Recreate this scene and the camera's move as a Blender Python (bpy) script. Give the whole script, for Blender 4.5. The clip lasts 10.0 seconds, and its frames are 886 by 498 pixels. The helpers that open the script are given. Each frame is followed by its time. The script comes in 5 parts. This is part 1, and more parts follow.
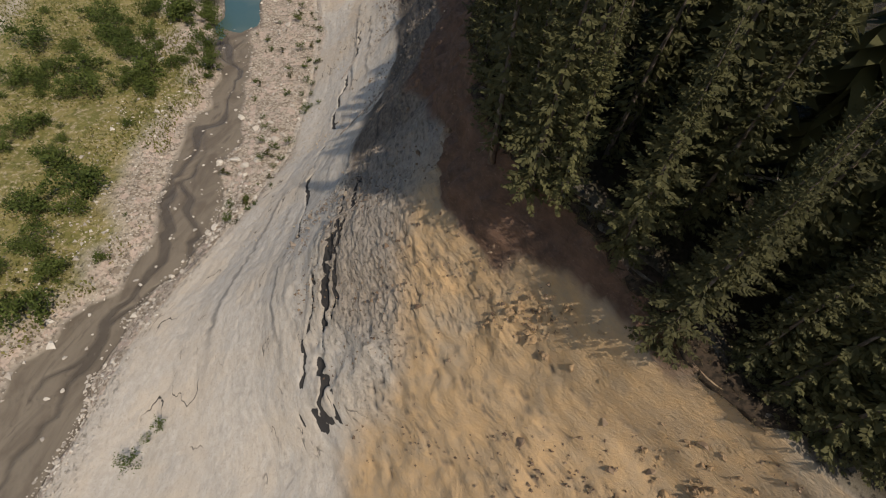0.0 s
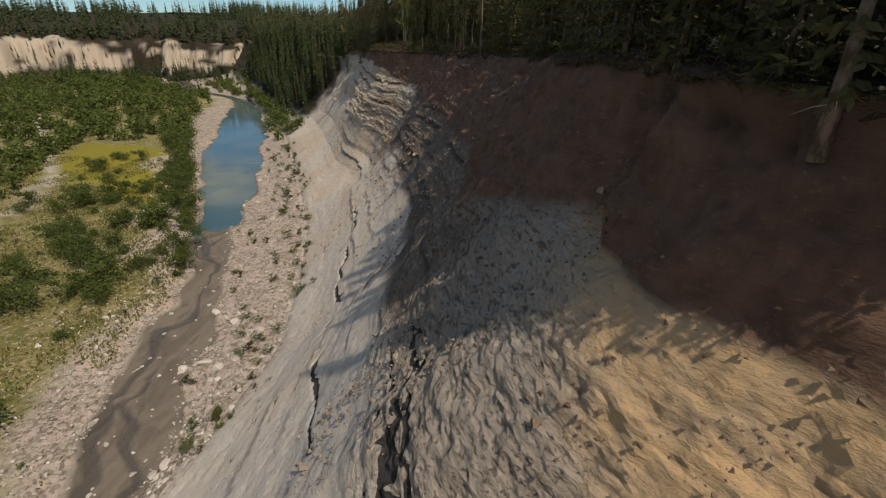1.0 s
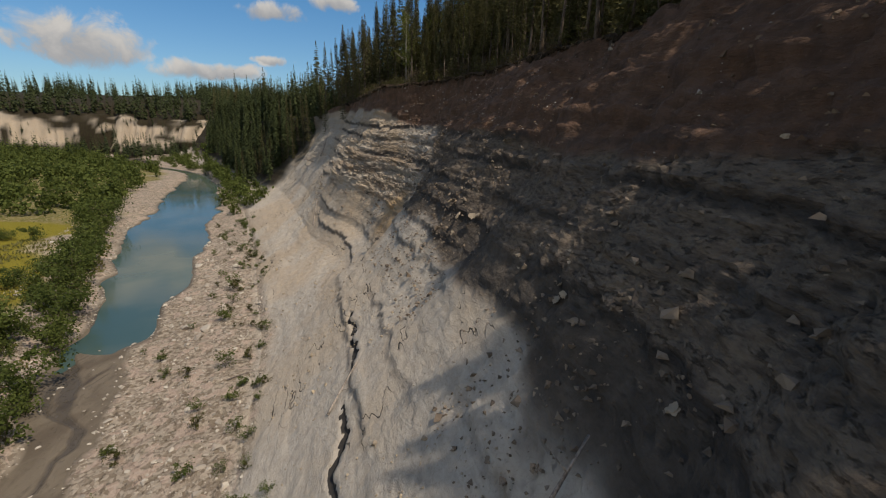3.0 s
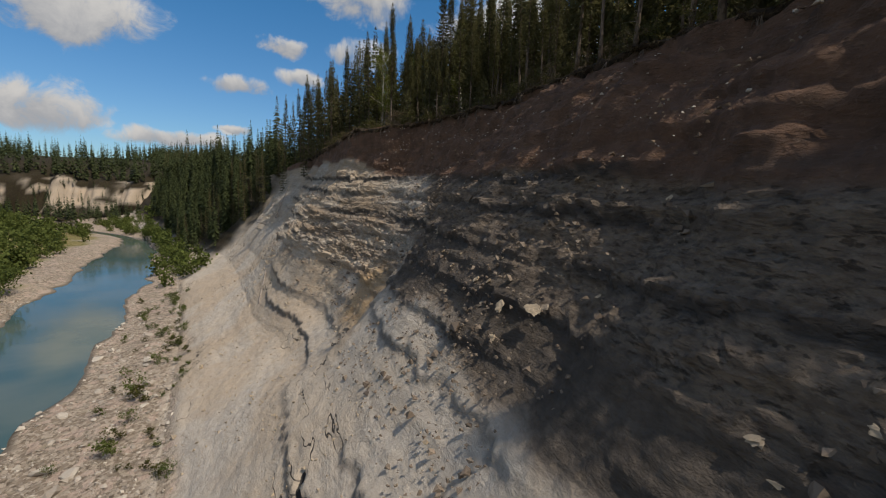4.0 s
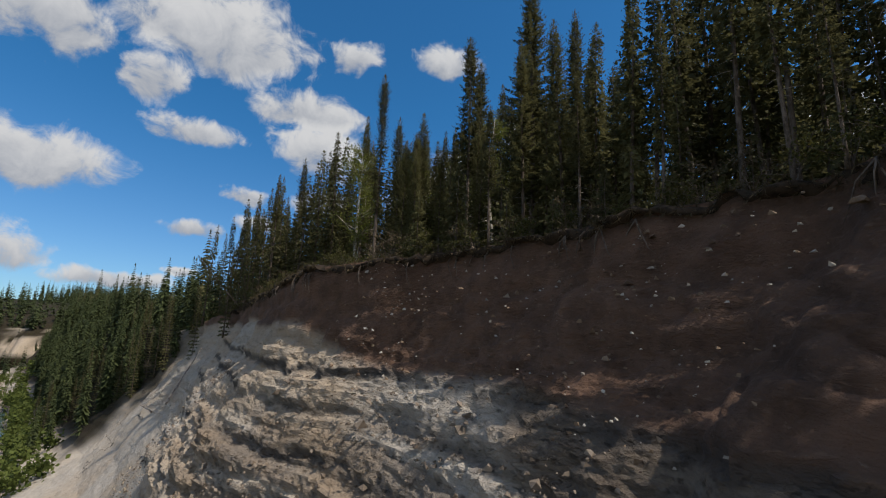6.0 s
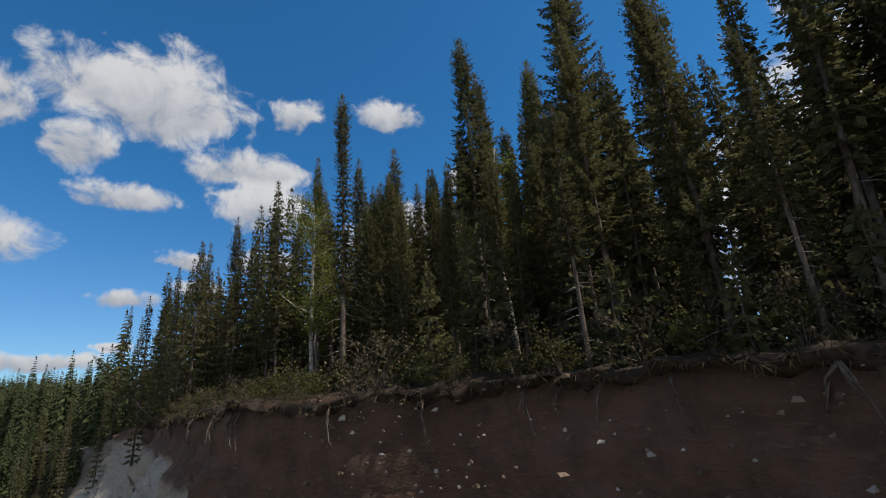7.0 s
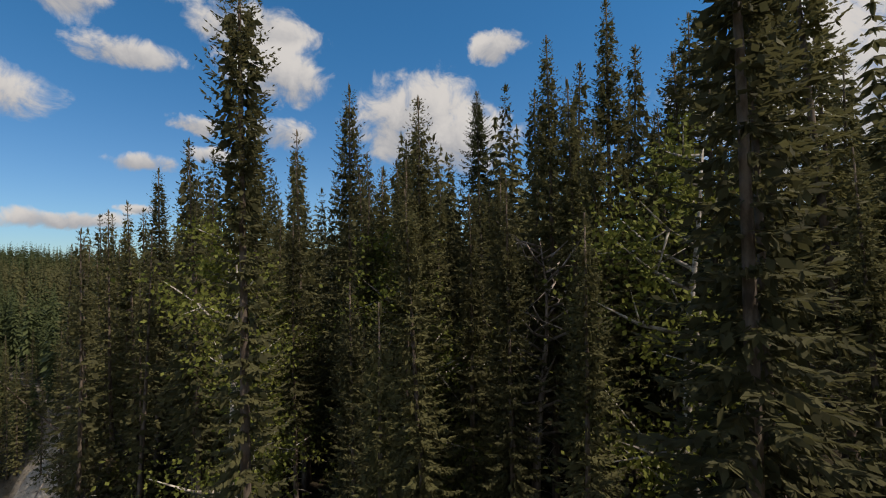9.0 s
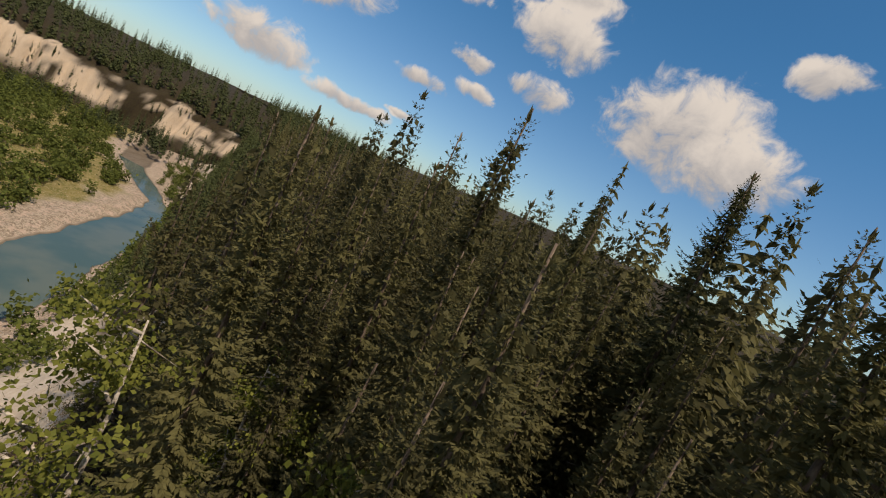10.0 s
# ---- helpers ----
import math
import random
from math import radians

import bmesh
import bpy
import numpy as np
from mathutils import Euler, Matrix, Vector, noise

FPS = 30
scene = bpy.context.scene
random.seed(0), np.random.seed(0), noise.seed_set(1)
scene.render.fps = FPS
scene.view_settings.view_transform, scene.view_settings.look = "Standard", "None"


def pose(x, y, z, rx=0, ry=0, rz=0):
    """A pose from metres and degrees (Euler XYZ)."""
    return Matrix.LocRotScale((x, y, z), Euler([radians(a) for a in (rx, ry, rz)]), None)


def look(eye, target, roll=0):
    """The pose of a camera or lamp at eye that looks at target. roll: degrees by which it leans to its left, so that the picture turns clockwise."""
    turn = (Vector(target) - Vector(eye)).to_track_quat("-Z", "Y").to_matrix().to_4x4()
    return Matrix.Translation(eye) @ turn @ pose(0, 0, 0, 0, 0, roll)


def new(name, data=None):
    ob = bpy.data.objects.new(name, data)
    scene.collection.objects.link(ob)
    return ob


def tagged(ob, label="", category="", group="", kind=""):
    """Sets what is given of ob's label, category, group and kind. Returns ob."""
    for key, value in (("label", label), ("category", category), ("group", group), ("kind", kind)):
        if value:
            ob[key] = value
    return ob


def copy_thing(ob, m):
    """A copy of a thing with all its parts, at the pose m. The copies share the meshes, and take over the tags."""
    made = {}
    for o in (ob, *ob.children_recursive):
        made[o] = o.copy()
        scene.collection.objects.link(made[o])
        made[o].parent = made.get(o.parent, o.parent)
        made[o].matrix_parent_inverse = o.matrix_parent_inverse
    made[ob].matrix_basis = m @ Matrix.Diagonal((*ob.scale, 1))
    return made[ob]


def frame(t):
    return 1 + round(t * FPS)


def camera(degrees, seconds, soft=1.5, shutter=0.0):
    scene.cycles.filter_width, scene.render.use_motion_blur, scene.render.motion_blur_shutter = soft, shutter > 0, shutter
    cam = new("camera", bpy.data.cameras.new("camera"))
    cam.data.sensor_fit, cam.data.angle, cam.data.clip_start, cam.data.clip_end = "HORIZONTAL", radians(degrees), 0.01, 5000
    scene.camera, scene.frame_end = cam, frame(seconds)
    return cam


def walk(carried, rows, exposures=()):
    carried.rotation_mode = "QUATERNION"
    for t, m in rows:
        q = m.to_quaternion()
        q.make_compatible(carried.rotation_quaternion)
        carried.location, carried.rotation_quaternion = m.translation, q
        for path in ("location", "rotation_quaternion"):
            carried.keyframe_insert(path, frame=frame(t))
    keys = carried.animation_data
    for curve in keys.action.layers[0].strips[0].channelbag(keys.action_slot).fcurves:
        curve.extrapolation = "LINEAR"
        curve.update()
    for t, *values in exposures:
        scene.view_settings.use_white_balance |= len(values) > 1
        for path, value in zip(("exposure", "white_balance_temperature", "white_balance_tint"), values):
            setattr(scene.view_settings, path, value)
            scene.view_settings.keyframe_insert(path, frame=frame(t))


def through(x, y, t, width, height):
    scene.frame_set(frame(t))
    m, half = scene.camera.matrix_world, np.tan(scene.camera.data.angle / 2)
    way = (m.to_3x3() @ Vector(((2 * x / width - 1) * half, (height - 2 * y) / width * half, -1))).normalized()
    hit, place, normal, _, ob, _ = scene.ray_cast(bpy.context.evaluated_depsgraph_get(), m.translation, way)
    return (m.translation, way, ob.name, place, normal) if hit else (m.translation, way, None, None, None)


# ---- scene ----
cam = camera(89.4, 10.0, soft=1.1)
METRES, EYE, TILT, LEAN, TURN = 140.0, 50.2, 0.0, 0.0, 5.4
ROWS = [
    (0.0, 0.0, 0.0, 0.0, 6.08, -51.79, -4.81),
    (0.5, -0.0311, 0.0276, -0.0551, -0.32, -38.63, -1.6),
    (1.0, -0.0568, 0.0671, -0.1017, -1.61, -26.08, -0.48),
    (1.5, -0.0773, 0.1174, -0.1324, -2.61, -19.67, 0.46),
    (2.0, -0.0929, 0.175, -0.1466, -3.65, -18.85, -0.49),
    (3.5, -0.122, 0.3496, -0.1791, -8.18, -12.16, -1.04),
    (4.0, -0.126, 0.4075, -0.1845, -10.81, -7.21, -1.8),
    (4.5, -0.1276, 0.464, -0.1837, -11.15, -2.28, -2.11),
    (5.0, -0.1278, 0.5178, -0.1792, -11.52, 3.32, -2.65),
    (6.5, -0.1239, 0.6534, -0.1476, -19.73, 14.39, 0.36),
    (7.0, -0.1216, 0.6902, -0.1302, -21.65, 17.17, 4.06),
    (7.5, -0.1179, 0.7216, -0.1101, -22.48, 17.89, 8.35),
    (8.0, -0.1118, 0.7481, -0.0884, -23.45, 13.46, 9.96),
    (8.5, -0.1029, 0.7714, -0.0668, -23.28, 6.58, 7.47),
    (9.0, -0.091, 0.7956, -0.0457, -20.49, 1.74, 1.05),
    (9.5, -0.0776, 0.8218, -0.0259, -10.45, -0.74, -11.89),
    (10.0, -0.0678, 0.8515, -0.0074, 4.97, -7.32, -25.44),
]
walk(cam, [(t, pose(0, 0, EYE, TILT, LEAN, TURN) @ pose(METRES * x, METRES * y, METRES * z, 90 + pitch, roll, yaw)) for t, x, y, z, yaw, pitch, roll in ROWS],
     [(0.0, -0.16, 6650, 10), (1.5, -0.28, 6950, 10), (2.0, -0.34, 7000, 10), (4.0, -0.28, 6700, 10), (5.0, -0.20, 6600, 10), (6.5, -0.14, 6250, 10), (8.5, -0.12, 6450, 10), (9.0, -0.18, 6850, 12), (9.5, -0.10, 7300, 14), (10.0, -0.10, 7700, 15)])

# ---- sky, clouds and sun ----
SUN_TO = Vector((0.429, -0.347, 0.834)).normalized()
scene.view_settings.exposure = 0.0
SKY_STRENGTH = 0.115
CLOUD_GLOW = 0.62
# heading (degrees right of north), height, half width, half height of each cumulus
CLOUDS = [
    (-34.5, 29.0, 5.0, 3.0), (-19.0, 32.4, 10.0, 4.2), (-24.4, 26.3, 3.5, 2.4), (-7.7, 26.3, 6.5, 2.4),
    (-5.2, 21.8, 5.2, 2.4), (-20.3, 21.9, 4.3, 1.4), (-33.5, 15.5, 6.5, 2.7), (-2.1, 33.2, 3.0, 1.6),
    (10.6, 34.0, 4.3, 1.5), (-13.8, 15.7, 2.6, 1.0), (-18.7, 10.9, 2.9, 1.0), (-12.5, 12.4, 3.0, 0.8),
    (-25.2, 4.8, 4.4, 0.9), (-19.7, 6.4, 1.7, 0.5), (11.9, 17.7, 8.0, 4.8), (18.0, 15.3, 6.5, 3.2),
    (23.0, 25.7, 3.2, 1.5), (-36.2, 7.1, 5.0, 2.1), (-5.2, 15.8, 4.0, 1.4), (75.0, 20.0, 9.0, 4.0),
    (-60.0, 16.0, 9.0, 3.5),
]
# unseen clouds added over the rest of the sky to whiten the fill light
for _k in range(34):
    _a = 62.0 + (_k * 97.0) % 238.0
    CLOUDS.append((_a if _a < 180 else _a - 360.0, 14.0 + (_k * 37.0) % 60.0, 17.0 + (_k * 5.0) % 11.0, 8.0 + (_k * 3.0) % 5.0))


class Net:
    """A short hand for laying shader nodes."""

    def __init__(self, tree):
        self.tree = tree
        tree.nodes.clear()

    def add(self, kind, settings=None, **sockets):
        n = self.tree.nodes.new(kind)
        for k, v in (settings or {}).items():
            setattr(n, k, v)
        for k, v in sockets.items():
            key = int(k[1:]) if k[0] == "i" and k[1:].isdigit() else k.replace("_", " ")
            self.put(n.inputs[key], v)
        return n

    def put(self, socket, v):
        if isinstance(v, bpy.types.NodeSocket):
            self.tree.links.new(v, socket)
        elif isinstance(v, bpy.types.Node):
            self.tree.links.new(v.outputs[0], socket)
        elif isinstance(v, (tuple, list)) and len(v) == 3 and socket.type == "RGBA":
            socket.default_value = (*v, 1)
        else:
            socket.default_value = v

    def math(self, op, a, b=0.0, c=0.0, clamp=False):
        return self.add("ShaderNodeMath", {"operation": op, "use_clamp": clamp}, i0=a, i1=b, i2=c).outputs[0]

    def vmath(self, op, a, b=(0, 0, 0), c=(0, 0, 0)):
        n = self.add("ShaderNodeVectorMath", {"operation": op}, i0=a, i1=b, i2=c)
        return n.outputs["Value"] if op in ("DOT_PRODUCT", "LENGTH") else n.outputs[0]

    def step(self, v, lo, hi, out_lo=0.0, out_hi=1.0):
        return self.add("ShaderNodeMapRange", {"interpolation_type": "SMOOTHSTEP"}, i0=v, i1=lo, i2=hi, i3=out_lo, i4=out_hi).outputs[0]

    def mix(self, f, a, b, blend="MIX"):
        n = self.add("ShaderNodeMix", {"data_type": "RGBA", "blend_type": blend})
        for i, v in ((0, f), (6, a), (7, b)):
            self.put(n.inputs[i], v)
        return n.outputs[2]

    def noise(self, scale, detail=4.0, rough=0.55, vector=None, distort=0.0):
        n = self.add("ShaderNodeTexNoise", {}, Scale=scale, Detail=detail, Roughness=rough, Distortion=distort)
        if vector is not None:
            self.put(n.inputs["Vector"], vector)
        return n


def build_world():
    world = bpy.data.worlds.new("sky")
    scene.world = world
    world.use_nodes = True
    n = Net(world.node_tree)
    sky = n.add("ShaderNodeTexSky", {"sky_type": "NISHITA", "sun_disc": False, "sun_elevation": math.asin(SUN_TO.z),
                                     "sun_rotation": math.atan2(SUN_TO.x, SUN_TO.y), "air_density": 1.0, "dust_density": 0.6, "ozone_density": 2.0, "altitude": 600.0})
    way = n.vmath("NORMALIZE", n.add("ShaderNodeTexCoord").outputs["Generated"])
    soft = n.vmath("MULTIPLY_ADD", n.noise(9.0, 4.0, 0.6, way).outputs["Color"], (0.11, 0.11, 0.05), (-0.055, -0.055, -0.025))
    bent = n.add("ShaderNodeSeparateXYZ", i0=n.vmath("ADD", way, soft))
    az = n.math("ARCTAN2", bent.outputs[0], bent.outputs[1])
    el = n.math("ARCSINE", bent.outputs[2])
    place = n.add("ShaderNodeCombineXYZ", i0=az, i1=el)
    near_, above = None, None
    for a, e, w, h in CLOUDS:
        inv = (1 / radians(w * 1.35), 1 / radians(h * 1.45), 0)
        for lift in (0.0, 0.45):
            off = (-radians(a) * inv[0], -radians(e) * inv[1] - lift, 0)
            v = n.vmath("MULTIPLY_ADD", place.outputs[0], inv, off)
            d = n.vmath("DOT_PRODUCT", v, v)
            if lift:
                above = d if above is None else n.math("MINIMUM", above, d)
            else:
                near_ = d if near_ is None else n.math("MINIMUM", near_, d)
    rag = n.noise(16.0, 7.0, 0.62, way, 0.4).outputs[0]
    body = n.math("ADD", n.math("SUBTRACT", 1.0, near_), n.math("MULTIPLY_ADD", rag, 2.6, -1.45))
    veil = n.step(body, 0.0, 0.75)
    light = n.math("SUBTRACT", near_, n.math("MULTIPLY", above, 0.8))
    grey = n.step(n.math("ADD", light, n.math("MULTIPLY_ADD", rag, 1.6, -0.8)), -0.75, 0.45)
    cloud = n.mix(grey, tuple(c * CLOUD_GLOW for c in (0.60, 0.64, 0.72)), tuple(c * CLOUD_GLOW * 1.15 for c in (1.0, 0.99, 0.98)))
    high = n.step(n.add("ShaderNodeSeparateXYZ", i0=way).outputs[2], 0.0, 0.5)
    tint = n.mix(high, (0.62, 0.86, 1.08), (0.30, 0.90, 1.22))
    air = n.mix(1.0, n.mix(1.0, sky.outputs[0], (SKY_STRENGTH, SKY_STRENGTH, SKY_STRENGTH), "MULTIPLY"), tint, "MULTIPLY")
    out = n.mix(veil, air, cloud)
    n.add("ShaderNodeOutputWorld", Surface=n.add("ShaderNodeBackground", Color=out, Strength=1.0))


build_world()
sun_data = bpy.data.lights.new("sun", "SUN")
sun_data.energy, sun_data.angle, sun_data.color = 4.8, radians(0.6), (1.0, 0.91, 0.78)
sun = new("sun", sun_data)
sun.matrix_world = look(SUN_TO * 300, (0, 0, 0))

# ---- materials ----
def material(name, rough=0.9, bump=None):
    m = bpy.data.materials.new(name)
    m.use_nodes = True
    n = Net(m.node_tree)
    b = n.add("ShaderNodeBsdfPrincipled", Roughness=rough)
    n.put(b.inputs["Specular IOR Level"], 0.25)
    n.add("ShaderNodeOutputMaterial", Surface=b)
    return m, n, b


def relief(n, b, height, strength, distance):
    n.put(b.inputs["Normal"], n.add("ShaderNodeBump", Strength=strength, Distance=distance, Height=height))


def where(n):
    return n.add("ShaderNodeNewGeometry").outputs["Position"]


def stretch(n, v, s):
    return n.vmath("MULTIPLY", v, s)


def attr(n, name):
    return n.add("ShaderNodeAttribute", {"attribute_name": name}).outputs["Fac"]


def ground_material():
    """Rock, clay, gravel, mud, meadow and forest soil, told apart by the sheet's own zones."""
    m, n, b = material("earth_and_rock", 0.92)
    p = where(n)
    big = n.noise(0.12, 4, 0.6, p).outputs[0]
    mid = n.noise(0.9, 5, 0.62, p).outputs[0]
    fine = n.noise(5.0, 8, 0.72, p).outputs[0]
    bed = n.noise(1.0, 5, 0.65, stretch(n, p, (1.2, 1.0, 3.4)), 0.4).outputs[0]
    bed2 = n.noise(1.0, 4, 0.6, stretch(n, p, (2.8, 2.2, 7.0)), 0.4).outputs[0]
    # pale sandstone
    sand = n.mix(n.step(bed, 0.3, 0.7), (0.455, 0.405, 0.35), (0.37, 0.325, 0.275))
    sand = n.mix(n.math("MULTIPLY", n.step(big, 0.42, 0.66), 0.6), sand, (0.46, 0.375, 0.285))
    sand = n.mix(n.math("MULTIPLY", n.step(fine, 0.5, 0.72), 0.5), sand, (0.22, 0.185, 0.15))
    # grey shale with darker seams
    shale = n.mix(n.step(bed, 0.35, 0.65), (0.192, 0.152, 0.118), (0.120, 0.095, 0.075))
    shale = n.mix(n.math("MULTIPLY", n.step(bed2, 0.48, 0.72), 0.75), shale, (0.07, 0.053, 0.042))
    shale = n.mix(n.math("MULTIPLY", n.step(mid, 0.5, 0.75), 0.55), shale, (0.26, 0.21, 0.165))
    # brown clay below the turf
    clay = n.mix(n.step(mid, 0.35, 0.7), (0.150, 0.088, 0.060), (0.088, 0.053, 0.037))
    clay = n.mix(n.step(bed2, 0.55, 0.75), clay, (0.17, 0.108, 0.075))
    clay = n.mix(n.math("MULTIPLY", n.step(fine, 0.60, 0.70), 0.5), clay, (0.26, 0.20, 0.15))
    # tan slump
    tan = n.mix(n.step(mid, 0.3, 0.7), (0.40, 0.265, 0.14), (0.31, 0.225, 0.14))
    tan = n.mix(n.math("MULTIPLY", n.step(big, 0.5, 0.7), 0.7), tan, (0.28, 0.235, 0.18))
    tan = n.mix(n.math("MULTIPLY", n.step(fine, 0.56, 0.75), 0.5), tan, (0.18, 0.115, 0.065))
    # gravel
    cell = n.add("ShaderNodeTexVoronoi", {}, Scale=3.2, Vector=p)
    stone = n.add("ShaderNodeTexVoronoi", {}, Scale=1.1, Vector=p)
    grav = n.mix(n.step(n.add("ShaderNodeSeparateColor", i0=cell.outputs["Color"]).outputs[0], 0.1, 0.9), (0.21, 0.165, 0.125), (0.38, 0.32, 0.26))
    grav = n.mix(n.math("MULTIPLY", n.step(n.add("ShaderNodeSeparateColor", i0=stone.outputs["Color"]).outputs[1], 0.75, 0.8), 0.6), grav, (0.46, 0.35, 0.29))
    grav = n.mix(n.step(mid, 0.55, 0.75), grav, (0.27, 0.23, 0.17))
    # wet mud
    flow = n.noise(0.35, 5, 0.6, stretch(n, p, (1.0, 0.35, 1.0)), 1.2).outputs[0]
    mud = n.mix(n.step(flow, 0.35, 0.62), (0.105, 0.083, 0.062), (0.155, 0.127, 0.096))
    mud = n.mix(n.step(flow, 0.6, 0.75), mud, (0.075, 0.058, 0.045))
    # meadow
    mead = n.mix(n.step(n.noise(0.45, 5, 0.65, p).outputs[0], 0.35, 0.65), (0.115, 0.11, 0.028), (0.22, 0.18, 0.07))
    mead = n.mix(n.step(n.noise(1.6, 5, 0.7, p).outputs[0], 0.50, 0.66), mead, (0.33, 0.27, 0.175))
    mead = n.mix(attr(n, "yellow"), mead, n.mix(fine, (0.17, 0.145, 0.014), (0.24, 0.20, 0.022)))
    soil = n.mix(n.step(mid, 0.35, 0.7), (0.022, 0.015, 0.009), (0.032, 0.027, 0.011))
    col = n.mix(attr(n, "shale"), sand, shale)
    col = n.mix(n.math("MULTIPLY", attr(n, "black"), 0.8), col, n.mix(n.step(mid, 0.35, 0.7), (0.060, 0.051, 0.044), (0.105, 0.088, 0.074)))
    col = n.mix(attr(n, "clay"), col, clay)
    col = n.mix(attr(n, "tan"), col, tan)
    # darker just below the ledges and along the hairline grooves
    col = n.mix(attr(n, "dark_strip"), col, (0.055, 0.05, 0.048))
    # open cracks along the beds, and the jagged coal
    wander = n.noise(1.0, 3, 0.5, stretch(n, p, (0.16, 0.13, 0.75)), 0.1).outputs[0]
    crack = n.math("SUBTRACT", 1.0, n.step(n.math("ABSOLUTE", n.math("SUBTRACT", wander, 0.5)), 0.003, 0.009))
    crack = n.math("MULTIPLY", n.math("MULTIPLY", crack, attr(n, "smooth")), n.step(big, 0.54, 0.62))
    col = n.mix(crack, col, (0.05, 0.043, 0.038))
    ragged = n.math("ADD", attr(n, "coal"), n.math("MULTIPLY", n.math("SUBTRACT", n.noise(0.9, 6, 0.7, stretch(n, p, (1.0, 0.6, 1.6))).outputs[0], 0.5), 1.0))
    col = n.mix(n.math("MULTIPLY", n.step(ragged, 0.40, 0.50), n.step(attr(n, "coal"), 0.02, 0.2)), col, (0.036, 0.032, 0.030))
    # recesses between the beds, their shade put in as dark patches
    hard = n.math("SUBTRACT", 1.0, n.math("MAXIMUM", n.math("MAXIMUM", attr(n, "clay"), n.math("MULTIPLY", attr(n, "black"), 0.8)), n.math("MAXIMUM", attr(n, "smooth"), attr(n, "tan"))))
    leafed = n.noise(1.0, 8, 0.70, stretch(n, p, (2.6, 1.5, 5.5))).outputs[0]
    recess = n.math("MULTIPLY", n.step(leafed, 0.44, 0.36), hard)
    col = n.mix(n.math("MULTIPLY", recess, 0.4), col, (0.035, 0.028, 0.023))
    lips = n.math("MULTIPLY", n.step(leafed, 0.60, 0.72), n.math("MULTIPLY", hard, attr(n, "shale")))
    col = n.mix(n.math("MULTIPLY", lips, 0.3), col, (0.29, 0.235, 0.18))
    col = n.mix(attr(n, "gravel"), col, grav)
    col = n.mix(attr(n, "meadow"), col, mead)
    col = n.mix(attr(n, "mud"), col, mud)
    col = n.mix(n.math("MULTIPLY", attr(n, "wet"), 0.6), col, (0.045, 0.037, 0.030))
    col = n.mix(attr(n, "road"), col, n.mix(fine, (0.34, 0.29, 0.23), (0.42, 0.37, 0.30)))
    col = n.mix(attr(n, "soil"), col, soil)
    n.put(b.inputs["Base Color"], col)
    n.put(b.inputs["Roughness"], n.math("SUBTRACT", n.math("MULTIPLY_ADD", attr(n, "mud"), -0.30, 0.93), n.math("MULTIPLY", attr(n, "wet"), 0.38)))
    h = n.math("ADD", n.math("MULTIPLY", fine, 0.5), n.math("ADD", n.math("MULTIPLY", bed2, 0.6), n.math("MULTIPLY", n.noise(2.4, 6, 0.7, stretch(n, p, (1, 0.7, 2.0))).outputs[0], 0.7)))
    dry = n.math("SUBTRACT", 1.0, n.math("ADD", n.math("MULTIPLY", attr(n, "mud"), 0.85), n.math("MAXIMUM", n.math("MULTIPLY", attr(n, "smooth"), 0.62), n.math("MULTIPLY", attr(n, "tan"), 0.5))))
    h = n.math("SUBTRACT", h, n.math("MULTIPLY", n.math("ADD", crack, recess), 0.6))
    relief(n, b, n.math("MULTIPLY", h, dry), 1.0, 0.24)
    return m


def water_material(name, deep, shallow, rough):
    m, n, b = material(name, rough)
    p = where(n)
    n.put(b.inputs["Base Color"], n.mix(n.step(n.noise(0.09, 3, 0.5, p).outputs[0], 0.35, 0.65), deep, shallow))
    n.put(b.inputs["Specular IOR Level"], 0.5)
    n.put(b.inputs["IOR"], 1.33)
    relief(n, b, n.noise(2.2, 3, 0.5, p).outputs[0], 0.10, 0.05)
    return m


def leaf_material(name, dark, light, through=0.25, spread=0.5):
    m = bpy.data.materials.new(name)
    m.use_nodes = True
    n = Net(m.node_tree)
    rnd = n.add("ShaderNodeNewGeometry").outputs["Random Per Island"]
    per = n.add("ShaderNodeObjectInfo").outputs["Random"]
    col = n.mix(n.math("ADD", n.math("MULTIPLY", rnd, spread), n.math("MULTIPLY", per, 1 - spread)), dark, light)
    b = n.add("ShaderNodeBsdfPrincipled", Base_Color=col, Roughness=0.7)
    n.put(b.inputs["Specular IOR Level"], 0.15)
    t = n.add("ShaderNodeBsdfTranslucent", Color=n.mix(0.5, col, light))
    n.add("ShaderNodeOutputMaterial", Surface=n.add("ShaderNodeMixShader", i0=through, i1=b, i2=t))
    return m


def bark_material(name, dark, light, scale, rings=3.0):
    m, n, b = material(name, 0.9)
    p = stretch(n, n.add("ShaderNodeTexCoord").outputs["Object"], (1, 1, rings))
    v = n.noise(scale, 5, 0.65, p).outputs[0]
    n.put(b.inputs["Base Color"], n.mix(n.step(v, 0.36, 0.62), dark, light))
    relief(n, b, v, 0.6, 0.03)
    return m


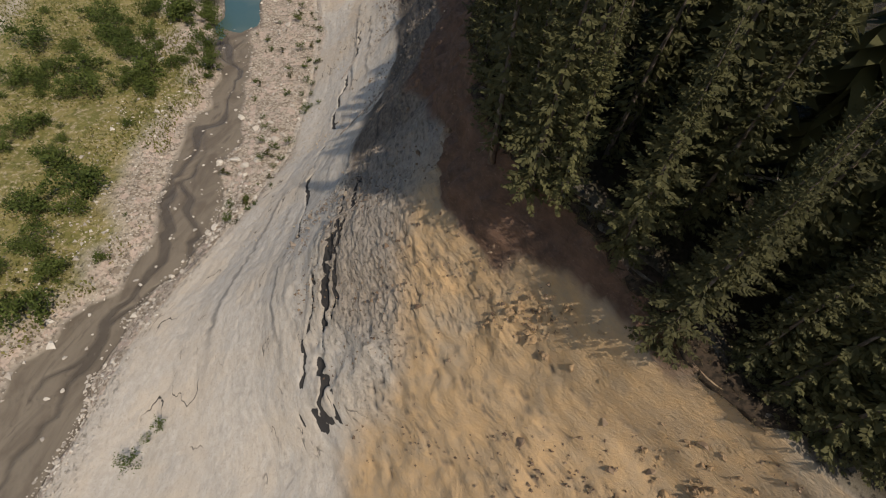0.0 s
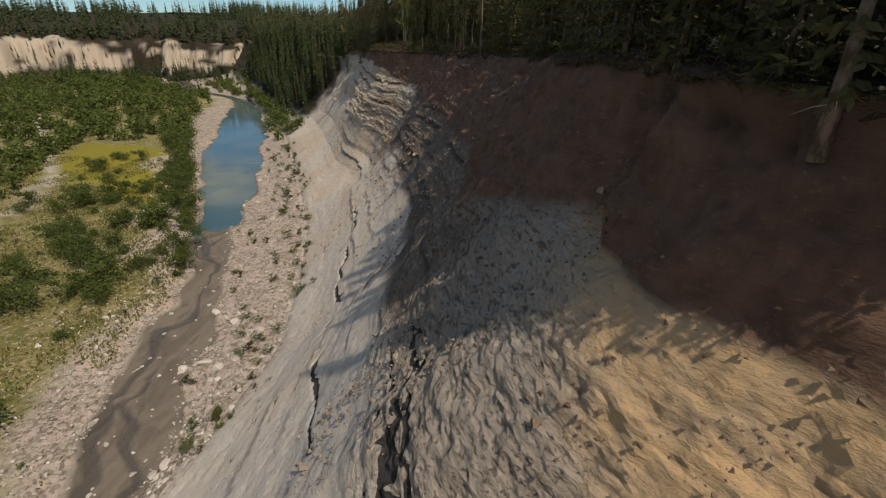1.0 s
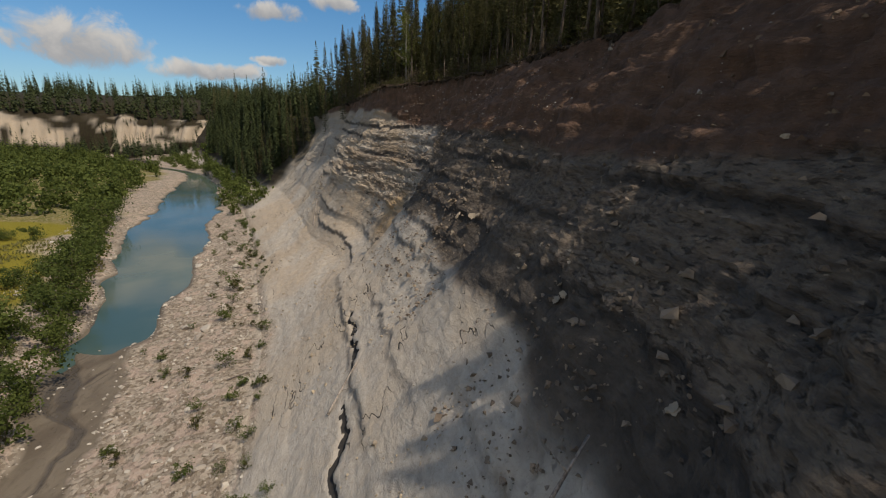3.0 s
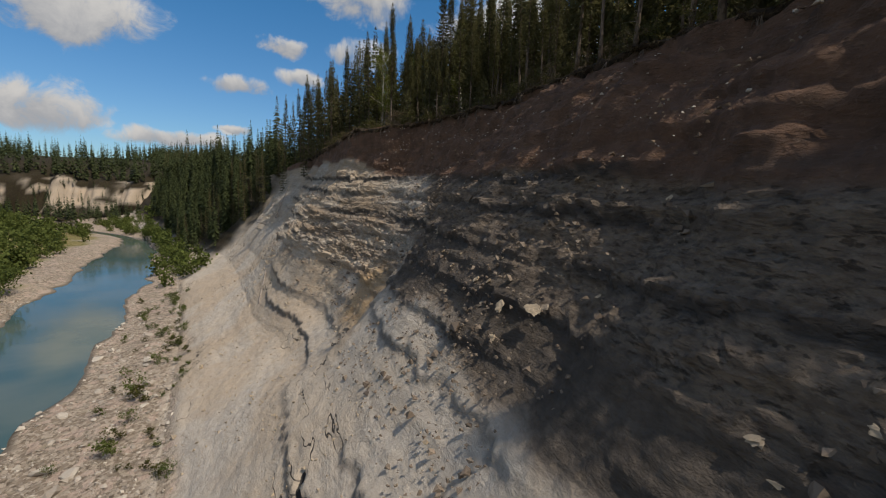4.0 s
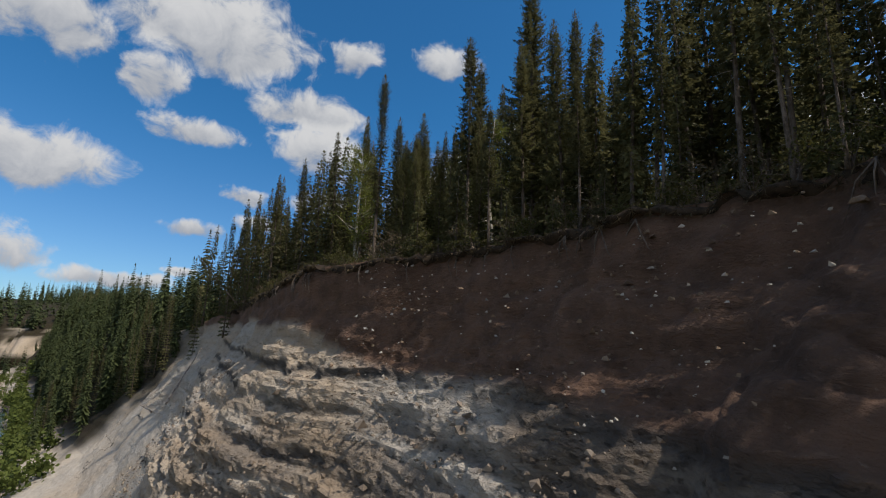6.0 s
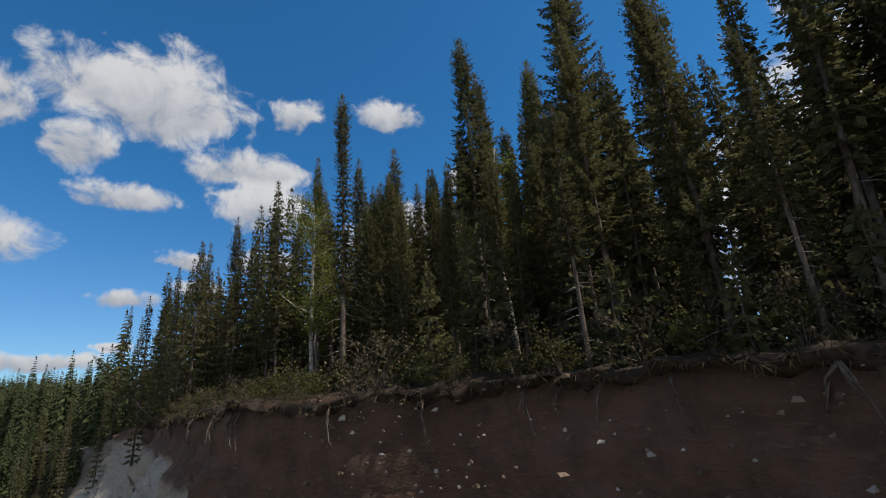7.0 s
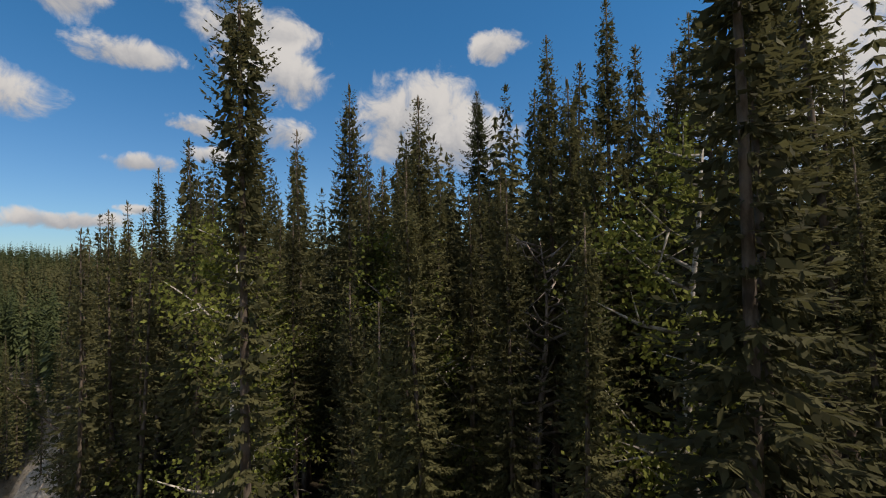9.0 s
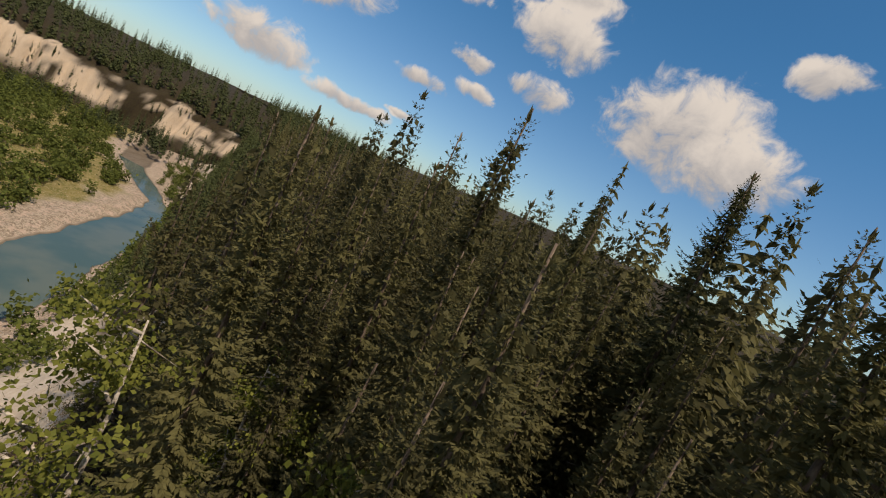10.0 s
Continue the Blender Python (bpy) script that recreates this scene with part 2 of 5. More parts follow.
def stone_material(name, a, b_, c):
    m, n, b = material(name, 0.9)
    p = where(n)
    per = n.add("ShaderNodeObjectInfo").outputs["Random"]
    isl = n.add("ShaderNodeNewGeometry").outputs["Random Per Island"]
    v = n.noise(2.6, 6, 0.65, p).outputs[0]
    col = n.mix(n.math("FRACT", n.math("ADD", per, isl)), a, b_)
    col = n.mix(n.math("MULTIPLY", n.step(v, 0.5, 0.75), 0.6), col, c)
    n.put(b.inputs["Base Color"], col)
    relief(n, b, n.noise(9.0, 5, 0.6, p).outputs[0], 0.7, 0.06)
    return m


EARTH = ground_material()
POOL = water_material("pool_water", (0.05, 0.088, 0.086), (0.09, 0.115, 0.10), 0.08)
NEEDLES = leaf_material("spruce_needles", (0.042, 0.041, 0.022), (0.145, 0.138, 0.058), 0.35, 0.45)
PINE = leaf_material("pine_needles", (0.035, 0.042, 0.020), (0.095, 0.10, 0.045))
ASPEN = leaf_material("aspen_leaves", (0.055, 0.075, 0.014), (0.19, 0.20, 0.045), 0.35, 0.7)
WILLOW = leaf_material("willow_leaves", (0.042, 0.062, 0.015), (0.125, 0.150, 0.038), 0.35)
BRUSH = leaf_material("dry_brush", (0.06, 0.045, 0.03), (0.13, 0.10, 0.055), 0.2)
GRASS = leaf_material("grass_blades", (0.10, 0.11, 0.03), (0.24, 0.21, 0.08), 0.3, 0.8)
TURF = leaf_material("turf_shrubs", (0.030, 0.034, 0.011), (0.10, 0.095, 0.026), 0.3, 0.8)
FAR_GREEN = leaf_material("far_forest", (0.020, 0.030, 0.014), (0.070, 0.085, 0.032), 0.2, 0.6)
BARK = bark_material("spruce_bark", (0.06, 0.045, 0.035), (0.16, 0.125, 0.10), 5.0, 0.4)
BIRCH = bark_material("pale_bark", (0.13, 0.11, 0.09), (0.46, 0.42, 0.37), 3.5, 2.5)
DEADWOOD = bark_material("weathered_wood", (0.16, 0.13, 0.11), (0.36, 0.31, 0.27), 4.0, 0.3)
STONE = stone_material("river_stone", (0.28, 0.245, 0.21), (0.50, 0.45, 0.39), (0.33, 0.25, 0.20))
SLAB = stone_material("sandstone_slab", (0.30, 0.245, 0.185), (0.40, 0.32, 0.225), (0.18, 0.145, 0.115))
SHALE = stone_material("shale_chip", (0.13, 0.10, 0.078), (0.25, 0.20, 0.155), (0.08, 0.065, 0.052))
CLAYLUMP = stone_material("clay_lump", (0.10, 0.065, 0.045), (0.24, 0.17, 0.115), (0.08, 0.05, 0.036))
SLUMPED = stone_material("slumped_earth", (0.31, 0.205, 0.11), (0.24, 0.165, 0.10), (0.17, 0.11, 0.062))
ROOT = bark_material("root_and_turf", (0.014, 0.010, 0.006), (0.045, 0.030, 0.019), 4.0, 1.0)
FAR_SCARP = stone_material("far_sandstone", (0.52, 0.46, 0.37), (0.55, 0.49, 0.40), (0.40, 0.35, 0.27))

# ---- number noise for shaping the land ----
def _hash(i, j, k, seed):
    h = (i.astype(np.int64) * 374761393 + j.astype(np.int64) * 668265263 + k.astype(np.int64) * 2147483647 + seed * 1274126177) & 0xFFFFFFFF
    h = ((h ^ (h >> 13)) * 1103515245) & 0xFFFFFFFF
    h = ((h ^ (h >> 16)) * 1540483477) & 0xFFFFFFFF
    return ((h ^ (h >> 15)) & 0xFFFFFF) / float(0xFFFFFF)


def vnoise(x, y, z, seed=0):
    """Smooth value noise in -1..1."""
    i, j, k = np.floor(x), np.floor(y), np.floor(z)
    u, v, w = x - i, y - j, z - k
    u, v, w = (a * a * a * (a * (a * 6 - 15) + 10) for a in (u, v, w))
    out = 0
    for a in (0, 1):
        for b in (0, 1):
            for c in (0, 1):
                out = out + _hash(i + a, j + b, k + c, seed) * (u if a else 1 - u) * (v if b else 1 - v) * (w if c else 1 - w)
    return out * 2 - 1


def fbm(x, y, z, seed=0, octaves=4, gain=0.5):
    out, amp = 0, 1.0
    for o in range(octaves):
        out = out + amp * vnoise(x * 2.03 ** o, y * 2.03 ** o, z * 2.03 ** o, seed + o * 17)
        amp *= gain
    return out


def cells(x, y, z, seed=0):
    """Cell noise: the nearest seed's distance, the gap to the second, and the cell's own number."""
    i, j, k = np.floor(x), np.floor(y), np.floor(z)
    f1, f2, own = np.full(x.shape, 9.0), np.full(x.shape, 9.0), np.zeros(x.shape)
    for a in (-1, 0, 1):
        for b in (-1, 0, 1):
            for c in (-1, 0, 1):
                p, q, r = i + a, j + b, k + c
                d = np.sqrt((p + _hash(p, q, r, seed) - x) ** 2 + (q + _hash(p, q, r, seed + 5) - y) ** 2 + (r + _hash(p, q, r, seed + 9) - z) ** 2)
                nearer = d < f1
                f2 = np.where(nearer, f1, np.minimum(f2, d))
                own = np.where(nearer, _hash(p, q, r, seed + 31), own)
                f1 = np.where(nearer, d, f1)
    return f1, f2 - f1, own


def ramp(v, lo, hi):
    t = np.clip((v - lo) / (hi - lo), 0, 1)
    return t * t * (3 - 2 * t)


def band(v, lo, hi, soft):
    return ramp(v, lo - soft, lo + soft) * (1 - ramp(v, hi - soft, hi + soft))


# ---- the plan: lines along the valley, by northing ----
_T = np.arange(-3200.0, 4200.0, 1.0)


def plan_line(*stations):
    ys, xs = [s[0] for s in stations], [s[1] for s in stations]
    v = np.interp(_T, ys, xs)
    kernel = np.hanning(13)
    return np.convolve(np.pad(v, 6, mode="edge"), kernel / kernel.sum(), "valid")


LINE = {
    "edge": plan_line((-60, 34), (-10, 30), (4, 21), (9, 14.5), (13, 9.5), (16, 5.2), (18, 2.8), (20, 1.0), (22, -0.3), (26, -2.0), (30, -2.9), (36, -2.8), (44, -1.9), (52, -1.6), (60, -3.2), (70, -6), (80, -9.6), (90, -13.2), (96, -15.2), (100, -16.8), (104, -19.2), (108, -23.2), (112, -26.9), (120, -30), (140, -38), (160, -44.5), (180, -58), (230, -96), (300, -142), (500, -250), (900, -400), (4000, -400)),
    "top": plan_line((-60, 30), (8, 30.6), (13, 32.8), (18, 34.4), (26, 35), (36, 34.6), (50, 33.8), (70, 33), (90, 32.4), (120, 31.7), (140, 30.9), (160, 30.2), (180, 27), (230, 25), (300, 25), (500, 30), (4000, 30)),
    "foot": plan_line((-60, -30), (0, -33), (17, -35), (33, -33), (50, -31), (65, -34), (85, -39.5), (105, -48), (120, -54), (150, -68), (180, -82), (230, -112), (300, -160), (500, -300), (900, -450), (4000, -450)),
    "right": plan_line((-60, -31), (3, -35), (17, -36.7), (32, -36), (46, -40), (69, -48), (92, -57), (112, -62.5), (173, -86), (225, -110), (262, -135), (300, -185), (500, -330), (900, -480), (4000, -480)),
    "left": plan_line((-60, -46), (6, -43.5), (24, -43), (38, -46), (55, -48.5), (70, -55), (95, -67), (134, -88), (176, -107), (239, -131), (262, -145), (300, -200), (500, -345), (900, -495), (4000, -495)),
}


for _k, _seed, _amp in (("right", 81, 1.3), ("left", 82, 1.8)):
    LINE[_k] = LINE[_k] + _amp * fbm(_T * 0.13, 0 * _T, 0 * _T, _seed, 3) * (1 - ramp(np.abs(_T - 120), 180, 260))


def line(name, y):
    return np.interp(y, _T, LINE[name])


S_STATIONS = (0, 0.15, 0.30, 0.42, 0.55, 0.64, 0.75, 0.85, 0.92, 0.985, 1.0)
RISE = (0, 0.09, 0.21, 0.32, 0.45, 0.565, 0.71, 0.87, 0.94, 0.99, 1.0)
RISE_NORTH = (0, 0.075, 0.135, 0.195, 0.315, 0.45, 0.58, 0.72, 0.80, 0.92, 1.0)
RISE_SLUMP = (0, 0.07, 0.17, 0.25, 0.385, 0.495, 0.615, 0.72, 0.80, 0.955, 1.0)


def rise(s, y):
    a, b = np.interp(s, S_STATIONS, RISE), np.interp(s, S_STATIONS, RISE_SLUMP)
    c = np.interp(s, S_STATIONS, RISE_NORTH)
    w, n = 1 - ramp(y, 32, 46), ramp(y, 82, 102)
    return (a * (1 - w) + b * w) * (1 - n) + c * n


# beds that stand out as ledges: height, dip along the valley, depth, run-out, first and last northing
LEDGES = [(8.6, 0.004, 0.42, 2.6, 28, 92), (11.2, -0.006, 0.40, 1.6, 10, 78), (13.4, 0.010, 0.55, 1.6, -5, 60), (6.2, 0.0, 0.25, 1.6, 12, 60),
          (8.2, 0.030, 0.55, 1.6, 94, 120), (10.6, 0.030, 0.5, 1.3, 92, 122), (12.6, 0.030, 0.45, 1.2, 94, 120), (15.2, 0.012, 0.40, 1.4, 60, 140), (17.2, 0.012, 0.28, 1.2, 30, 150),
          (19.4, 0.010, 0.30, 1.3, 40, 150), (21.6, 0.006, 0.25, 1.2, 30, 150), (23.8, 0.006, 0.25, 1.3, 30, 150), (25.6, 0.004, 0.3, 1.0, 40, 150)]


def surface(x, y, s, z):
    """How far the bare face stands out or in, and its dark strips below ledges and in hairline grooves."""
    bare = 1 - ramp(y, 150, 185)
    out = fbm(x * 0.07, y * 0.07, z * 0.07, 3, 3) * 0.6
    dark_strip = np.zeros_like(x)
    wave = fbm(x * 0.0, y * 0.04, z * 0.0, 21, 2) * 0.45
    chop = fbm(y * 0.9, z * 0.25, x * 0.25, 22, 4, 0.65) * 0.30
    for n, (zl, dip, deep, run, y0, y1) in enumerate(LEDGES):
        zz = zl + dip * (y - 60) + wave + chop
        here = band(y, y0, y1, 5) * np.clip(0.62 + 0.9 * fbm(y * 0.09, np.full_like(y, n * 7.3), z * 0.1, 40 + n, 3), 0, 1)
        up = z - zz
        out = out + deep * here * np.where(up > 0, np.clip(1 - up / run, 0, 1), np.clip(1 + up / 0.16, 0, 1))
        dark_strip = np.maximum(dark_strip, here * band(up + 0.25 * chop, -0.42, 0.02, 0.10) * 0.9)
    # the coal seam
    coal = np.interp(y, (2, 10, 15.5, 18.5, 23.5, 29, 44, 63, 72), (11.5, 13.0, 14.8, 17.0, 19.0, 19.7, 18.1, 18.2, 18.0))
    gap = fbm(y * 0.35, z * 0.6, x * 0.3, 24, 3)
    coal = np.maximum(band(z + 1.1 * chop - coal + 0.5 * gap, -0.26, 0.36, 0.10) * ramp(gap, -0.95, -0.6), np.maximum(band(z - 0.9 * chop - coal - 1.0, -0.15, 0.15, 0.08) * ramp(gap, -0.5, -0.2), band(z + 0.8 * chop - coal + 1.3, -0.10, 0.12, 0.07) * ramp(-gap, -0.3, 0.0))) * band(y, 9, 30, 3)
    low = np.interp(y, (22, 28, 34.5, 45.8, 56.5, 74), (13.5, 12.0, 10.4, 7.8, 6.7, 8.9))
    coal = np.maximum(coal, band(z + 0.9 * chop - low + 0.3 * gap, -0.20, 0.20, 0.08) * band(y, 24, 80, 4) * ramp(gap, -0.75, -0.4))
    out = out - 0.55 * coal
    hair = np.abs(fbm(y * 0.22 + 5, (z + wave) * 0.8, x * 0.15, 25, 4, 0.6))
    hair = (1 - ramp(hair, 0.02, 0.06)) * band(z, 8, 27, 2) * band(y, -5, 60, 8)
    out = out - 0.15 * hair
    dark_strip = np.maximum(dark_strip, hair * 0.6)
    calm = (1 - 0.45 * ramp(y, 62, 80)) * (1 - ramp(z - 0.06 * np.minimum(y, 40), 13.5, 16))
    out = out * (1 - 0.55 * calm)
    dark_strip = dark_strip * (1 - 0.5 * calm)
    blocky = (1 - ramp(y, 38, 50)) * ramp(z, 16, 19) * ramp(y, 12, 20)
    out = out * (1 - 0.6 * blocky)
    # layers a hand to a metre thick
    thin = fbm(x * 0.25, y * 0.16, (z + wave) * 1.7, 60, 4, 0.6)
    rock = band(z - 1.0 * (1 - ramp(y, 36, 48)) - 3.8 * band(y, 42, 90, 5) * (1 - ramp(z, 21, 24)), 16.0, 25.0, 1.2) * ramp(y, 8, 22)
    out = out + thin * (0.05 + 0.11 * rock) * (1 - 0.6 * calm) * (1 - 0.7 * blocky)
    # broken blocks in the shale
    f, gap, own = cells(x * 1.1, y * 0.75, (z + 0.2 * wave) * 1.9, 77)
    rough = np.clip(rock * (0.35 + 0.9 * fbm(x * 0.12, y * 0.12, z * 0.2, 91, 3)), 0, 1)
    rough = np.maximum(rough, 0.35 * blocky * rock)
    out = out + rough * ((own - 0.45) * 0.26 - 0.10 * (1 - ramp(gap, 0.0, 0.12)))
    f, gap, own = cells(x * 2.3, y * 1.8, z * 3.2, 78)
    out = out + (rough + 0.4 * rock) * (own - 0.5) * 0.13
    # the broken buttress
    but = band(y, 95, 126, 3) * band(z - 0.04 * (y - 110), 16.3, 21.2, 0.3) + 0.45 * band(y, 100, 117, 3) * band(z, 24.0, 26.0, 0.3)
    f, gap, own = cells(x * 1.3, y * 0.9, z * 2.6, 12)
    out = out + but * (0.45 + (own - 0.5) * 0.26 - 0.12 * (1 - ramp(gap, 0, 0.15)) + 0.22 * fbm(x * 0.2, y * 0.18, z * 1.9, 13, 4, 0.6))
    # runnels in the clay and lumps in the slump
    clay = ramp(z - 2.6 * (1 - ramp(y, 30, 42)), 24.5, 26.5) * ramp(y, 14, 18)
    f, gap, own = cells(x * 0.4, y * 0.5, z * 1.3, 14)
    out = out + clay * (0.40 * fbm(y * 0.35, z * 0.15, x * 0.1, 33, 4) + 0.14 * fbm(x * 1.3, y * 1.3, z * 1.3, 34, 3) + 0.28 * fbm(y * 0.12, z * 1.1, 0 * x, 39, 3) + 0.22 * (own - 0.5) - 0.14 * (1 - ramp(gap, 0, 0.12)))
    out = out + clay * (1 - ramp(y, 40, 60)) * (0.45 * fbm(y * 0.55, z * 0.10, 0 * x, 43, 4, 0.6) + 0.16 * fbm(y * 1.6, z * 0.5, x * 0.5, 45, 3))
    slump = (1 - ramp(y, 14, 30)) * ramp(z, 11, 15) * (1 - clay)
    out = out + slump * (0.35 * fbm(x * 0.35, y * 0.35, z * 0.35, 35, 4) + 0.10 * fbm(x * 1.7, y * 1.7, z * 1.7, 36, 3))
    out = out + (0.05 + 0.05 * rock) * fbm(x * 1.3, y * 1.3, z * 2.0, 37, 3)
    fade = ramp(s, 0.0, 0.06) * (1 - ramp(s, 0.985, 1.0))
    return out * bare * fade + (1 - bare) * fade * 0.8 * fbm(x * 0.2, y * 0.2, z * 0.2, 38, 3), dark_strip * bare, coal, calm * bare


def rise_beyond(x, y, e):
    """The wooded plateau: gentle swells, rising away from the edge and to the north."""
    d = np.maximum(x - e, 0)
    return 0.9 * fbm(x * 0.05, y * 0.05, 0 * x, 50, 3) * ramp(d, 0, 6) + np.minimum(d * 0.035, 14) + 22 * ramp(y, 260, 700) * ramp(d, 0, 120)


def channel(x, y, l, r):
    """1 along the thin braided threads of the stream, 0 on the mud bars."""
    u = (x - l) / np.maximum(r - l, 1.0)
    bend = 0.16 * fbm(y * 0.19, 0 * y, 0 * y, 66, 3)
    a = np.abs(u - 0.36 - 0.30 * np.sin(y * 0.105 + 0.6) - bend)
    b = np.abs(u - 0.58 - 0.26 * np.sin(y * 0.17 + 3.4) - 1.6 * bend)
    wide = 0.055 + 0.05 * fbm(y * 0.11, 0 * y, 0 * y, 67, 2)
    return np.maximum(1 - ramp(a, wide, wide + 0.06), (1 - ramp(b, 0.6 * wide, 0.6 * wide + 0.05)) * ramp(fbm(y * 0.06, 0 * y + 3, 0 * y, 68, 2), -0.3, 0.1))


def ground_height(x, y):
    """The height of the sheet away from the bare face."""
    x, y = np.asarray(x, float), np.asarray(y, float)
    e, f, r, l, top = (line(k, y) for k in ("edge", "foot", "right", "left", "top"))
    s = np.clip((x - f) / (e - f), 0, 1)
    face = 1.5 + rise(s, y) * (top - 1.5)
    bank = 0.05 + 1.45 * ramp((x - r) / np.maximum(f - r, 0.5), 0, 1) + 0.16 * fbm(x * 0.6, y * 0.6, 0 * x, 51, 3)
    bed = 0.03 + 0.10 * fbm(x * 0.25, y * 0.09, 0 * x, 52, 3) - 0.14 * channel(x, y, l, r) - 1.3 * ramp(y + 4 * fbm(x * 0.2, y * 0.1, 0 * x, 58, 2), 84, 102) * np.sqrt(np.clip(4 * (x - l) * (r - x), 0, None)) / np.maximum(r - l, 1)
    d = l - x
    flat = 0.05 + 1.2 * ramp(d, 0, 5) + 0.8 * ramp(d, 8, 40) + 0.25 * fbm(x * 0.12, y * 0.12, 0 * x, 53, 3) * ramp(d, 0, 8)
    plateau = top + rise_beyond(x, y, e)
    return np.where(x > e, plateau, np.where(x > f, face, np.where(x > r, bank, np.where(x > l, bed, flat))))


def zone_link(name, ob_mesh, values):
    a = ob_mesh.attributes.new(name, "FLOAT", "POINT")
    a.data.foreach_set("value", np.ascontiguousarray(values.ravel(), dtype=np.float32))


def grid_mesh(name, x, y, z):
    """A sheet from rows and columns of places."""
    rows, cols = x.shape
    me = bpy.data.meshes.new(name)
    idx = np.arange(rows * cols).reshape(rows, cols)
    quads = np.stack([idx[:-1, :-1], idx[:-1, 1:], idx[1:, 1:], idx[1:, :-1]], -1).reshape(-1, 4)
    me.vertices.add(rows * cols)
    me.vertices.foreach_set("co", np.stack([x, y, z], -1).astype(np.float32).ravel())
    me.loops.add(quads.size)
    me.loops.foreach_set("vertex_index", quads.astype(np.int32).ravel())
    me.polygons.add(len(quads))
    me.polygons.foreach_set("loop_start", np.arange(0, quads.size, 4, dtype=np.int32))
    me.polygons.foreach_set("loop_total", np.full(len(quads), 4, dtype=np.int32))
    me.polygons.foreach_set("use_smooth", np.ones(len(quads), dtype=bool))
    me.update(calc_edges=True)
    return me


def build_ground():
    ys = np.concatenate([-np.geomspace(26, 3000, 24)[::-1], np.arange(-25, 4, 0.8), np.arange(4, 125, 0.25), np.arange(125, 175, 0.5), np.arange(175, 330, 1.8), np.geomspace(332, 4000, 40)])
    # even steps up the face, steep or not
    _fine = np.linspace(0, 1, 400)
    _mean = 0.6 * np.interp(_fine, S_STATIONS, RISE) + 0.4 * np.interp(_fine, S_STATIONS, RISE_NORTH)
    _arc = np.concatenate([[0], np.cumsum(np.hypot(np.diff(_fine) * 29, np.diff(_mean) * 31))])
    u_left = np.concatenate([-np.geomspace(120, 2600, 14)[::-1], np.linspace(-110, -30, 22), np.linspace(-28, -1, 18)])
    u_bed, u_bank, u_s = np.linspace(0, 1, 33), np.linspace(0, 1, 17)[1:], np.interp(np.linspace(0, 1, 225)[1:], _arc / _arc[-1], _fine)
    u_top = np.concatenate([np.linspace(0.5, 60, 22), np.geomspace(66, 2600, 12)])
    Y = ys[:, None]
    e, f, r, l, top = (line(k, ys)[:, None] for k in ("edge", "foot", "right", "left", "top"))
    # the turf line is uneven
    e = e + (0.9 * fbm(ys * 0.18, 0 * ys, 0 * ys, 55, 3) * band(ys, -40, 200, 20))[:, None]
    x_face = f + u_s[None, :] * (e - f)
    X = np.concatenate([l + u_left[None, :], l + u_bed[None, :] * (r - l), r + u_bank[None, :] * (f - r), x_face, e + u_top[None, :]], 1)
    Yg = np.repeat(Y, X.shape[1], 1)
    Z = ground_height(X, Yg)
    a, b = len(u_left) + len(u_bed) + len(u_bank), len(u_left) + len(u_bed) + len(u_bank) + len(u_s)
    S = np.repeat(u_s[None, :], len(ys), 0)
    zf = 1.5 + rise(S, Yg[:, a:b]) * (top - 1.5)
    xf = X[:, a:b].copy()
    out, dark_strip, coal, calm = surface(xf, Yg[:, a:b], S, zf)
    run, lift = np.gradient(xf, axis=1), np.gradient(zf, axis=1)
    size = np.hypot(run, lift)
    X[:, a:b] = xf - out * lift / size
    Z[:, a:b] = zf + out * run / size
    me = grid_mesh("ground", X, Yg, Z)
    # zones
    zone = {k: np.zeros_like(X) for k in ("shale", "clay", "tan", "dark_strip", "gravel", "meadow", "mud", "road", "soil", "yellow", "coal", "smooth", "wet", "black")}
    wob = fbm(X * 0.10, Yg * 0.10, Z * 0.10, 56, 4)
    on_face = np.zeros_like(X)
    on_face[:, a:b] = 1
    zone["shale"] = on_face * ramp(Z + 1.6 * wob - 8.5 * ramp(Yg, 84, 104) - 2.0 * (1 - ramp(Yg, 30, 58)), 15.6, 17.2) * (0.5 + 0.5 * ramp(Yg + 3 * wob, 26, 38)) * ramp(Yg + 3 * wob, 8, 18) * (1 - 0.95 * ramp(Yg + 3 * wob, 95, 104))
    zone["shale"] = np.maximum(zone["shale"], 0.75 * on_face * band(Yg + 3 * wob, 92, 124, 3) * band(Z + 0.8 * wob, 15.4, 23.5, 0.7) * ramp(fbm(X * 0.05, Yg * 0.07, Z * 1.3, 74, 3), -0.15, 0.2))
    zone["clay"] = on_face * ramp(Z + 0.9 * wob - 3.2 * ramp(Yg, 106, 115) - 2.8 * (1 - ramp(Yg, 28, 40)), 25.0, 25.7) * ramp(Yg + 2 * wob, 15.5, 18.5)
    # headwall by the turf edge: dark clay, with its shade put into the colour
    zone["clay"] = np.maximum(zone["clay"], on_face * ramp(X - e + 2.4 + wob, 0, 0.9) * band(Yg, 10, 20, 1.5))
    tan_low = on_face * (1 - ramp(Yg + 4 * wob, 22, 29)) * ramp(X + 2.2 * wob, -6.5, -3.0) * (1 - ramp(zone["clay"], 0.55, 1.0))
    patch = on_face * band(Yg + 2 * wob, 92, 100, 2.5) * band(Z + 1.2 * wob, 12.5, 17.5, 1.2) * 0.9
    apron = on_face * band(Yg, 74, 140, 10) * band(Z + 1.2 * wob, 1.5, 10, 1.5) * 0.30 * ramp(wob, -0.1, 0.5)
